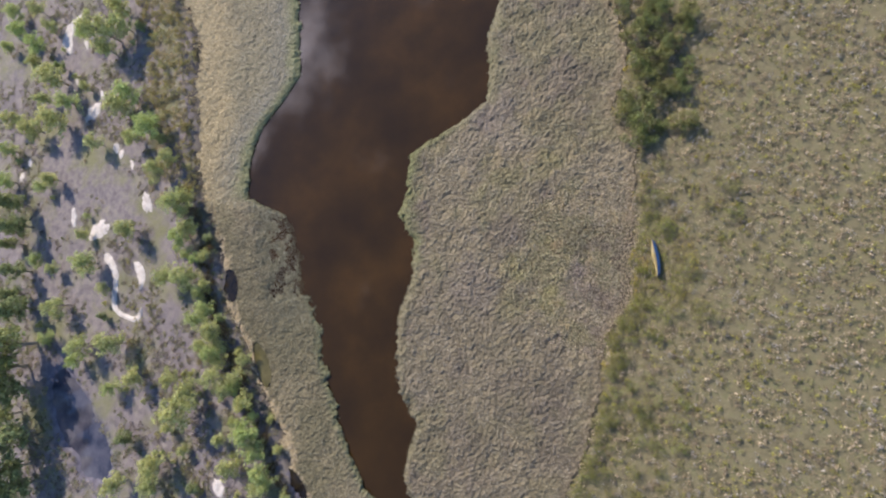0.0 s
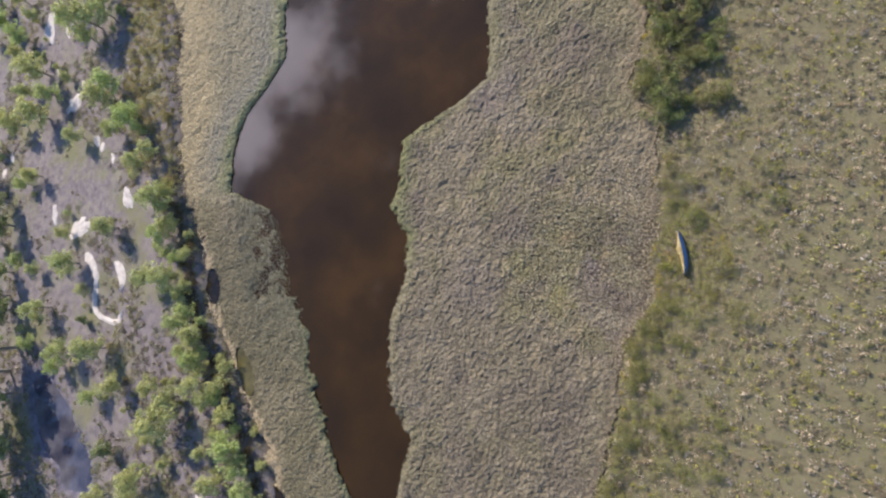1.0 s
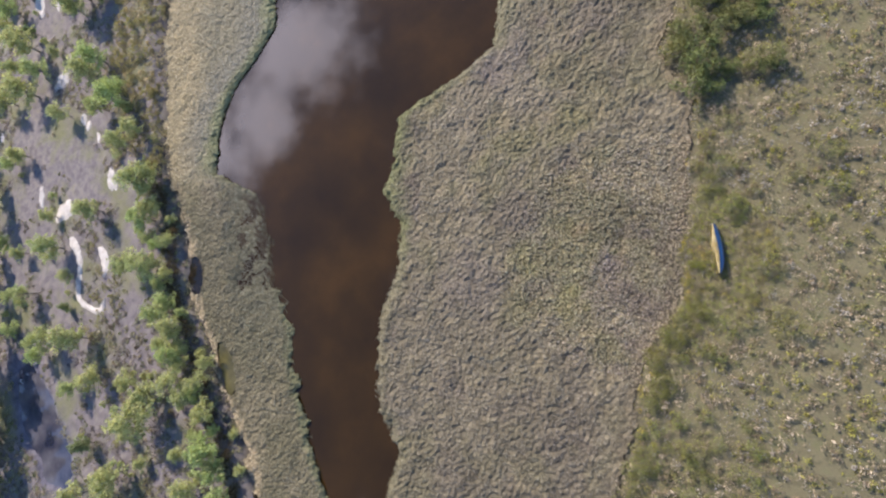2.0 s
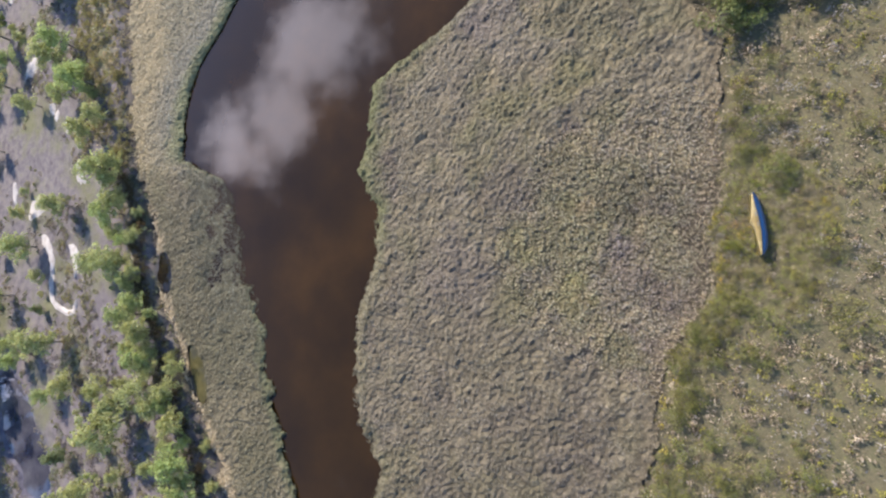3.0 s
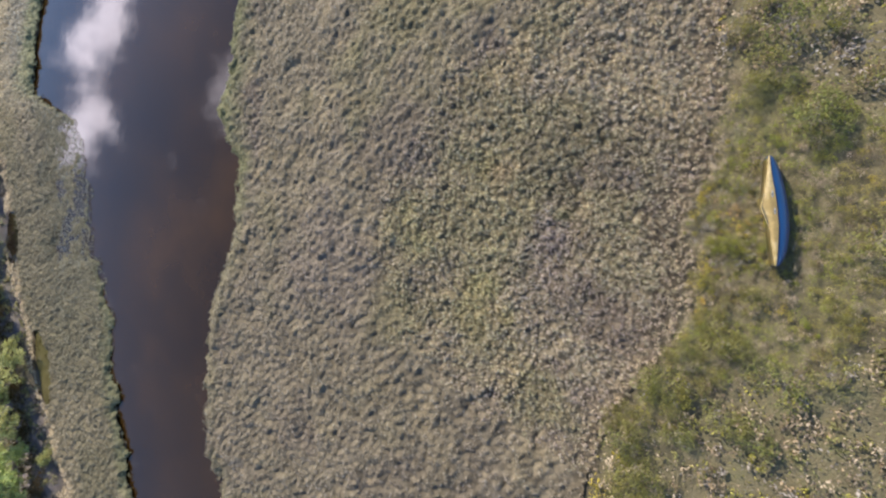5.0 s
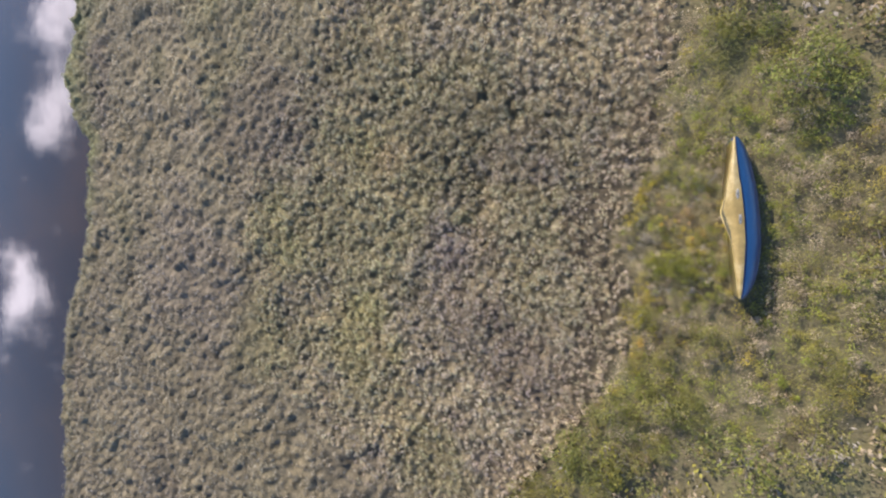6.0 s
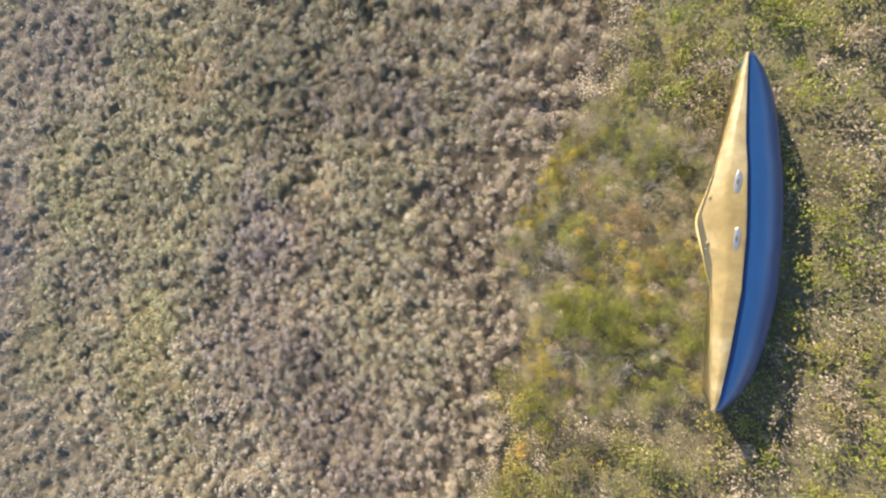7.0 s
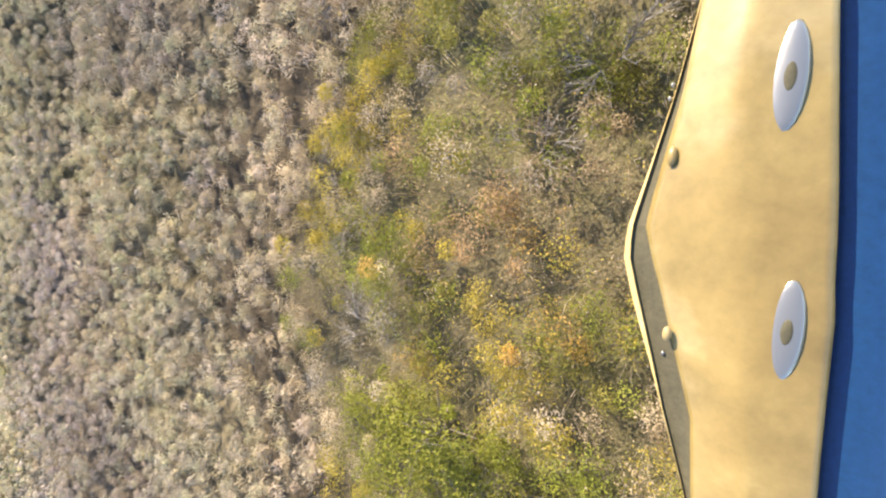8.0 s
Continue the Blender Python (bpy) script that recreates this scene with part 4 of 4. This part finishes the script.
# fine-leaved bushes close to the touch-down spot
bushes = [tree_proto("willow_bush", 0.75, 0.7, 17, 0.0135, 7000, BUSH, BARK, 450 + k, "bright green low willow bush among dry heath", "shrub", "low willow bushes") for k in range(2)]
plant(bushes, [(15.12, 5.76, 0.81), (15.8, 5.5, 0.57), (14.47, 5.46, 0.52), (14.5, 7.13, 0.38), (15.59, 8.75, 0.38), (14.07, 3.43, 0.66), (14.14, 9.17, 0.43), (16.14, 6.85, 0.43)], rng, 0.7)
for p, m in PLANTED:
    copy_thing(p, m)


# ---- undergrowth of the east heath ----
HUES = {"green": (0.225, 0.25, 0.04), "olive": (0.275, 0.25, 0.06), "yellow": (0.45, 0.355, 0.065), "orange": (0.52, 0.325, 0.09), "rust": (0.42, 0.27, 0.15), "brown": (0.30, 0.225, 0.145), "straw": (0.49, 0.395, 0.275), "grey": (0.33, 0.29, 0.25), "fern": (0.13, 0.15, 0.05), "moss": (0.21, 0.20, 0.075), "heather": (0.24, 0.185, 0.125), "tan": (0.42, 0.335, 0.24)}
DRIFTS = [('green', 15.12, 5.76, 1.04), ('green', 14.41, 7.17, 0.47), ('orange', 15.63, 7.51, 0.58), ('yellow', 15.46, 6.92, 0.6),
          ('rust', 15.24, 7.68, 0.38), ('brown', 15.9, 8.09, 0.47), ('rust', 14.94, 8.24, 0.47), ('green', 15.49, 8.84, 0.66),
          ('yellow', 13.87, 8.78, 0.43), ('yellow', 13.98, 3.24, 0.57), ('orange', 13.73, 2.18, 0.57), ('grey', 14.14, 6.5, 0.47),
          ('brown', 14.79, 4.51, 0.57), ('olive', 14.5, 9.76, 0.76)]


def heath_tint(x, y, d, rng, far=False):
    p, q = value_noise(x, y, 5.0 if far else 1.1, 91), value_noise(x, y, 1.5 if far else 0.45, 92)
    names = ["olive", "tan", "green", "grey", "olive", "green", "yellow", "tan", "brown", "olive"]
    if far:
        # greener round the touch-down spot, browner farther out
        names = ["moss", "olive", "green", "tan", "olive", "heather", "yellow", "moss", "brown", "green"] if np.hypot(x - 14.8, y - 6.7).mean() < 12 else ["moss", "heather", "brown", "grey", "olive", "heather", "tan", "moss", "brown", "grey"]
    pick = np.clip(((p * 0.65 + q * 0.35 - 0.22) / 0.56 * len(names) + rng.normal(0, 0.7, len(x))), 0, len(names) - 0.01).astype(int)
    c = np.array([HUES[n] for n in names])[pick]
    for name, ax, ay, r in DRIFTS:
        w = np.exp(-((x - ax) ** 2 + (y - ay) ** 2) / (r * r))
        take = rng.uniform(0, 1, len(x)) < w * 0.88
        c[take] = HUES[name]
    fringe = rng.uniform(0, 1, len(x)) < np.exp(-(((d - 0.2) / 0.5) ** 2)) * 0.9
    c[fringe] = HUES["straw"]
    c[fringe & (value_noise(x, y, 0.7, 99) > 0.56)] = HUES["yellow"]
    if not far:
        # bleached bits among the green
        c[rng.uniform(0, 1, len(x)) < 0.05] = (0.58, 0.48, 0.37)
        c = c * 0.92 + np.array([0.31, 0.262, 0.09]) * 0.08
    return c * rng.normal(1, 0.14, len(x)).clip(0.5, 1.6)[:, None]


def build_undergrowth():
    rng = np.random.default_rng(17)
    v, f3, c, total = [], [], [], 0
    for (x0, x1, y0, y1), density, size, (near, far), (d0, d1) in (((8, 22, 0, 14), 1000, 0.009, (0, 3.3), (0.02, 20)), ((3, 27, -5, 19), 260, 0.024, (3.3, 9), (0.02, 20)), ((-2, 50, -36, 72), 16, 0.09, (9, 90), (0.02, 16)), ((5, 80, -50, 80), 1.8, 0.2, (9, 120), (15, 50))):
        n = int((x1 - x0) * (y1 - y0) * density)
        x, y = rng.uniform(x0, x1, n), rng.uniform(y0, y1, n)
        d = lines_at(x, y)[3]
        r = np.hypot(x - 14.8, y - 6.7)
        lump = ease(value_noise(x, y, 0.34, 97), 0.22, 0.6)
        ok = (d > d0) & (d < d1) & (r >= near) & (r < far) & (rng.uniform(0, 1, n) < 0.3 + 0.7 * lump)
        x, y, d = x[ok], y[ok], d[ok]
        z0 = ground_height(x, y)[0]
        tall = 0.04 + 0.62 * ease(value_noise(x, y, 0.8, 95), 0.2, 0.8) + 0.34 * ease(value_noise(x, y, 0.34, 97), 0.25, 0.75)
        z = z0 + tall * rng.uniform(0, 1, len(x)) ** 0.45
        a, tip = rng.uniform(0, 2 * np.pi, len(x)), rng.uniform(-0.8, 0.8, len(x))
        s = size * rng.uniform(0.5, 1.5, len(x))
        along = np.c_[np.cos(a) * np.cos(tip), np.sin(a) * np.cos(tip), np.sin(tip)] * s[:, None]
        across = np.c_[-np.sin(a), np.cos(a), rng.uniform(-0.5, 0.5, len(x))] * (s * rng.uniform(0.25, 0.55, len(x)))[:, None]
        p = np.c_[x, y, z]
        v.append(np.stack([p - along, p + across, p + along, p - across], 1).reshape(-1, 3))
        k = total + np.arange(len(x))[:, None] * 4
        f3.append(np.concatenate([k + [0, 1, 3], k + [1, 2, 3]]))
        c.append(np.repeat(heath_tint(x, y, d, rng, size > 0.02), 4, axis=0))
        total += 4 * len(x)
    # low rounded clumps, each of one hue
    for (x0, x1, y0, y1), density, radius, count, length, width, (near, far), d1 in (((9, 20, 1, 13), 22, 0.145, 330, 0.019, 0.0105, (0, 3.3), 20), ((4, 27, -4, 18), 8, 0.24, 62, 0.065, 0.032, (3.3, 9), 20), ((-2, 70, -50, 80), 1.1, 0.46, 20, 0.24, 0.12, (9, 120), 40)):
        n = int((x1 - x0) * (y1 - y0) * density)
        x, y = rng.uniform(x0, x1, n), rng.uniform(y0, y1, n)
        d, r = lines_at(x, y)[3], np.hypot(x - 14.8, y - 6.7)
        ok = (d > 0.1) & (d < d1) & (r >= near) & (r < far)
        x, y, d = x[ok], y[ok], d[ok]
        tall = 0.04 + 0.50 * ease(value_noise(x, y, 0.8, 95), 0.2, 0.8) + 0.34 * ease(value_noise(x, y, 0.34, 97), 0.25, 0.75)
        z = ground_height(x, y)[0] + tall * rng.uniform(0.35, 0.9, len(x))
        hue = heath_tint(x, y, d, rng, radius > 0.2)
        cv, cf, cc = plumes(x, y, z, radius * rng.uniform(0.6, 1.5, len(x)), 0.75, count, length, width, hue, rng, 0.45, 0.12)
        v.append(cv)
        f3.append(cf + total)
        c.append(cc)
        total += len(cv)
    # dry stalks and bare twigs among the leaves
    n = 1500
    x, y = rng.uniform(9, 20, n), rng.uniform(1, 13, n)
    d = lines_at(x, y)[3]
    ok = (d > -0.5) & (np.hypot(x - 14.8, y - 6.7) < 5)
    x, y, d = x[ok], y[ok], d[ok]
    tone = np.array([(0.50, 0.42, 0.31), (0.34, 0.30, 0.26), (0.42, 0.30, 0.18), (0.30, 0.26, 0.18), (0.52, 0.43, 0.24)])[rng.integers(0, 5, len(x))]
    z0 = ground_height(x, y)[0]
    tall = 0.25 + 0.5 * ease(value_noise(x, y, 0.8, 95), 0.2, 0.8)
    bv, bf, bc = blades(x, y, z0, rng.uniform(0.10, 0.22, len(x)), tall * 0.6, np.full(len(x), 0.0045), 7, tone, rng)
    stalks = mesh_from("heath_stalks", bv, bf, LEAVES, bc)
    tagged(new("heath_stalks", stalks), "thin dry straw and twigs among low heath", "undergrowth", kind="stuff")
    me = mesh_from("heath_undergrowth", np.concatenate(v), np.concatenate(f3), LEAVES, np.concatenate(c))
    tagged(new("heath_undergrowth", me), "tangled low heath leaves in green, yellow, rust and straw", "undergrowth", kind="stuff")


build_undergrowth()


def dead_shrub(x, y, r, seed):
    """Bare grey stems that fork twice into thin twigs."""
    rng = np.random.default_rng(seed)
    z = float(ground_height(np.array([x]), np.array([y]))[0][0])
    root = new("dead_shrub")
    root.matrix_basis = pose(x, y, z)
    tagged(root, "bare grey dead shrub with thin forking twigs", "shrub", "dead shrubs")
    sv, sf, tv, tf = [], [], [], []
    for k in range(11):
        az, el = rng.uniform(0, 6.28), rng.uniform(0.35, 1.2)
        n = r * rng.uniform(0.6, 1.1)
        mid = (math.cos(az) * math.cos(el) * n * 0.55, math.sin(az) * math.cos(el) * n * 0.55, min(0.75, math.sin(el) * n * 0.6))
        tube(sv, sf, (rng.uniform(-0.06, 0.06), rng.uniform(-0.06, 0.06), -0.05), mid, 0.007, 0.005, 5)
        for j in range(5):
            a2, e2 = az + rng.normal(0, 0.6), rng.uniform(-0.1, 0.6)
            m2 = n * rng.uniform(0.3, 0.6)
            end = (mid[0] + math.cos(a2) * m2, mid[1] + math.sin(a2) * m2, mid[2] + math.sin(e2) * m2 * 0.5)
            tube(tv, tf, mid, end, 0.004, 0.002, 4)
            for i in range(3):
                t = rng.uniform(0.3, 0.9)
                q = [mid[c] + (end[c] - mid[c]) * t for c in range(3)]
                a3 = a2 + rng.choice([-1, 1]) * rng.uniform(0.4, 1.0)
                m3 = m2 * rng.uniform(0.2, 0.5)
                tube(tv, tf, q, (q[0] + math.cos(a3) * m3, q[1] + math.sin(a3) * m3, q[2] + rng.uniform(-0.05, 0.1)), 0.0024, 0.0015, 3)
    part("stem", mesh_from("stem", sv, sf, DEAD, smooth=True), root)
    tagged(part("twig_mass", mesh_from("twig_mass", tv, tf, DEAD, smooth=True), root), kind="stuff")


for n, (x, y, r) in enumerate([(14.15, 6.45, 0.52), (14.78, 4.6, 0.57), (16.16, 8.86, 0.57), (15.92, 4.83, 0.57), (13.82, 7.53, 0.38), (15.7, 8.27, 0.38), (13.43, 8.0, 0.38), (16.39, 5.23, 0.47), (13.46, 9.81, 0.47)]):
    dead_shrub(x, y, r, 500 + n)


def build_scrub():
    """Low clumps of heather, grass and moss over the burnt heath."""
    rng = np.random.default_rng(23)
    n = 15000
    x, y = rng.uniform(-172, -46, n), rng.uniform(-52, 100, n)
    a = lines_at(x, y)[0]
    thick = value_noise(x, y, 12, 101) * 0.6 + value_noise(x, y, 4, 102) * 0.4
    edge = np.exp(-((a + 4) / 5) ** 2) + 1.6 * ease(y, 24, 32) * ease(a, -17, -12)
    ok = (a < -0.3) & (rng.uniform(0, 1, n) < ease(thick + 0.10 * (1 - ease(y, -12, 6)), 0.47, 0.60) * 0.95 + 0.6 * edge + 0.015) & (hollow(x, y, 1.0) < 0.1)
    for (sx, sy), rx, ry, tilt in SAND_SPOTS:
        ok &= np.hypot(x - sx, y - sy) > max(rx, ry) * 0.9
    for line, widths in SAND_BANKS:
        for (px, py), (qx, qy) in zip(line, line[1:]):
            ok &= np.hypot(x - (px + qx) / 2, y - (py + qy) / 2) > 2.4
    x, y = x[ok], y[ok]
    size = rng.uniform(0.35, 1.15, len(x))
    i = np.repeat(np.arange(len(x)), 20)
    m = len(i)
    way = rng.normal(size=(m, 3)); way[:, 2] = np.abs(way[:, 2])
    way /= np.linalg.norm(way, axis=1)[:, None]
    z = ground_height(x, y)[0]
    p = np.c_[x, y, z][i] + way * size[i][:, None] * [1, 1, 0.45] * (rng.uniform(0.3, 1.05, m) ** 0.5)[:, None]
    along = rng.normal(size=(m, 3)); along /= np.linalg.norm(along, axis=1)[:, None]
    across = np.cross(along, way); across /= np.linalg.norm(across, axis=1)[:, None] + 1e-6
    s = (0.18 * rng.uniform(0.6, 1.4, m))[:, None]
    v = np.stack([p - along * s, p + across * s * 0.55, p + along * s, p - across * s * 0.55], 1).reshape(-1, 3)
    hues = np.array([(0.21, 0.195, 0.095), (0.25, 0.225, 0.12), (0.20, 0.165, 0.125), (0.17, 0.175, 0.085), (0.27, 0.225, 0.155), (0.19, 0.16, 0.145)])
    q = value_noise(x, y, 7, 103)
    pick = np.clip((q - 0.2) / 0.6 * 6 + rng.normal(0, 0.9, len(x)), 0, 5.99).astype(int)
    tall_belt = (y > 25) & (lines_at(x, y)[0] > -16)
    belt = np.array([(0.34, 0.275, 0.15), (0.42, 0.335, 0.20), (0.25, 0.215, 0.09), (0.20, 0.165, 0.08)])[rng.integers(0, 4, len(x))]
    c = np.where(tall_belt[:, None], belt, hues[pick])[i] * rng.normal(1, 0.22, m).clip(0.4, 1.7)[:, None]
    me = mesh_from("heath_scrub", v, np.arange(m)[:, None] * 4 + [0, 1, 2, 3], LEAVES, np.repeat(c, 4, axis=0))
    tagged(new("heath_scrub", me), "low olive and brown heather clumps on burnt heath", "scrub", kind="stuff")


build_scrub()

# ---- the craft, come to rest on the heath ----
GOLD = grain_material("gold_skin", [(0.36, (0.19, 0.132, 0.047)), (0.50, (0.22, 0.158, 0.058)), (0.58, (0.28, 0.21, 0.095)), (0.66, (0.33, 0.26, 0.14))], 0.9, 5.0, 0.32, 0.03, 0.002, 0.5)
PALE = grain_material("pale_yellow_rim", [(0.3, (0.42, 0.30, 0.11)), (0.7, (0.48, 0.37, 0.17))], 4.0, 9.0, 0.5, 0.05, 0.002)
# dark olive of the fastener heads, also painted in as shade behind the rim
DARK_OLIVE = grain_material("dark_olive", [(0.3, (0.055, 0.050, 0.030)), (0.7, (0.085, 0.075, 0.045))], 5.0, 50.0, 0.7, 0.1, 0.002)
BLUE = grain_material("blue_paint", [(0.3, (0.004, 0.030, 0.086)), (0.7, (0.006, 0.038, 0.105))], 0.8, 30.0, 0.35, 0.02, 0.002, 0.5)
SILVER, sn, sl, sb, so = material("brushed_silver", 0.3, 0.5)
sb.inputs["Metallic"].default_value, sb.inputs["Base Color"].default_value = 0.75, (0.34, 0.325, 0.29, 1)
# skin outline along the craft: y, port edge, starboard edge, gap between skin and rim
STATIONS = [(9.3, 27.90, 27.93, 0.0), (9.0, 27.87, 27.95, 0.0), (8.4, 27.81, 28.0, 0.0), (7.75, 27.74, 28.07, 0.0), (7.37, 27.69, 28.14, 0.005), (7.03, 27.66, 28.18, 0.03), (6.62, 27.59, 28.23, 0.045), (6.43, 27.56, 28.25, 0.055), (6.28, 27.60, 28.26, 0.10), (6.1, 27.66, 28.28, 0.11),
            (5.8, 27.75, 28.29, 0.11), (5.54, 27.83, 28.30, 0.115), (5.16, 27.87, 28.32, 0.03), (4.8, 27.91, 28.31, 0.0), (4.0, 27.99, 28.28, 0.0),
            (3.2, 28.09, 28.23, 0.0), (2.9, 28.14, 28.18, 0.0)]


def loft(name, sections, mat, smooth=True):
    """A closed skin over cross-sections of equal count, capped at both ends."""
    k = len(sections[0])
    v = [p for sec in sections for p in sec]
    f = []
    for r in range(len(sections) - 1):
        for j in range(k):
            i = (j + 1) % k
            f.append((r * k + j, r * k + i, (r + 1) * k + i, (r + 1) * k + j))
    bm = bmesh.new()
    vs = [bm.verts.new(p) for p in v]
    for q in f:
        bm.faces.new([vs[i] for i in q])
    bm.faces.new(vs[:k]); bm.faces.new(vs[-k:])
    bmesh.ops.recalc_face_normals(bm, faces=bm.faces)
    for face in bm.faces:
        face.smooth = smooth
    me = bpy.data.meshes.new(name)
    bm.to_mesh(me); bm.free()
    me.materials.append(mat)
    return me


def fine_stations(step=0.08):
    ys = np.arange(2.9, 9.301, step)
    s = sorted(STATIONS)
    return [(y, *[float(np.interp(y, [q[0] for q in s], [q[c] for q in s])) for c in (1, 2, 3)]) for y in ys]


def dome(name, x, y, z, rx, ry, rz, mat, parent, label=""):
    bm = bmesh.new()
    bmesh.ops.create_uvsphere(bm, u_segments=20, v_segments=10, radius=1.0)
    bmesh.ops.transform(bm, matrix=Matrix.Translation((x, y, z)) @ Matrix.Diagonal((rx, ry, rz, 1)), verts=bm.verts)
    for face in bm.faces:
        face.smooth = True
    me = bpy.data.meshes.new(name)
    bm.to_mesh(me); bm.free()
    me.materials.append(mat)
    return part(name, me, parent, label)


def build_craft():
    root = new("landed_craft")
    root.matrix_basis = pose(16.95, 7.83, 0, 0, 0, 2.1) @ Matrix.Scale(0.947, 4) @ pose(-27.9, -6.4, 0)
    tagged(root, "gold-skinned craft with dark shaded gap and blue flank resting on heath", "craft")
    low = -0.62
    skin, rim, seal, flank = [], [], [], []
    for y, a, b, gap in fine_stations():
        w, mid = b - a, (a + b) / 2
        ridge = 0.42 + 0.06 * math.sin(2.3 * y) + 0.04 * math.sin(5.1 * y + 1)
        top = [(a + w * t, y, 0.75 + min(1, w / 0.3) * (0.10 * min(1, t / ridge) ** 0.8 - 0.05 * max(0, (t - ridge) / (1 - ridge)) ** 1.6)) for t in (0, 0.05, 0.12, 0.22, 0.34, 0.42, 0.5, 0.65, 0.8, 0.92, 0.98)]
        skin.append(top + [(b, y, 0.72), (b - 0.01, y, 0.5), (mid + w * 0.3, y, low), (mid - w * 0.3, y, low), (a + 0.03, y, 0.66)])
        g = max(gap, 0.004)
        # dark strip between skin and rim: the gap's shade given as colour
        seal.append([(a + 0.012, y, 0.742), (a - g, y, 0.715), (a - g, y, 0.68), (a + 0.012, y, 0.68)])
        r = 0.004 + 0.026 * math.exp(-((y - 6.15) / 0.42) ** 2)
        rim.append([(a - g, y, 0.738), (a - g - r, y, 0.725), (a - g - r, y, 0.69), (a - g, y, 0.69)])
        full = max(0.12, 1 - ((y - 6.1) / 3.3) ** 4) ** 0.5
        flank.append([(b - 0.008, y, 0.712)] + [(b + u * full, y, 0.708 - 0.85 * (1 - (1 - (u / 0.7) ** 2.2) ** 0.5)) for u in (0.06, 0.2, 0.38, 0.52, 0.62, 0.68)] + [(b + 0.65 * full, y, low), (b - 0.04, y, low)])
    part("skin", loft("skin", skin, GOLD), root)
    part("seal", loft("seal", seal, DARK_OLIVE, False), root, "dark olive strip standing for the shaded gap")
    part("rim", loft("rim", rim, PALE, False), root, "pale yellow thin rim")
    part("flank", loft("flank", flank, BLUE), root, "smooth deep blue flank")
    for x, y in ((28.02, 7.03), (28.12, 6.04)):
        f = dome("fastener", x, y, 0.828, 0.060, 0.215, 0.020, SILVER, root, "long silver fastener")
        dome("fastener_head", x, y, 0.843, 0.022, 0.060, 0.010, DARK_OLIVE, f, "dark fastener head")
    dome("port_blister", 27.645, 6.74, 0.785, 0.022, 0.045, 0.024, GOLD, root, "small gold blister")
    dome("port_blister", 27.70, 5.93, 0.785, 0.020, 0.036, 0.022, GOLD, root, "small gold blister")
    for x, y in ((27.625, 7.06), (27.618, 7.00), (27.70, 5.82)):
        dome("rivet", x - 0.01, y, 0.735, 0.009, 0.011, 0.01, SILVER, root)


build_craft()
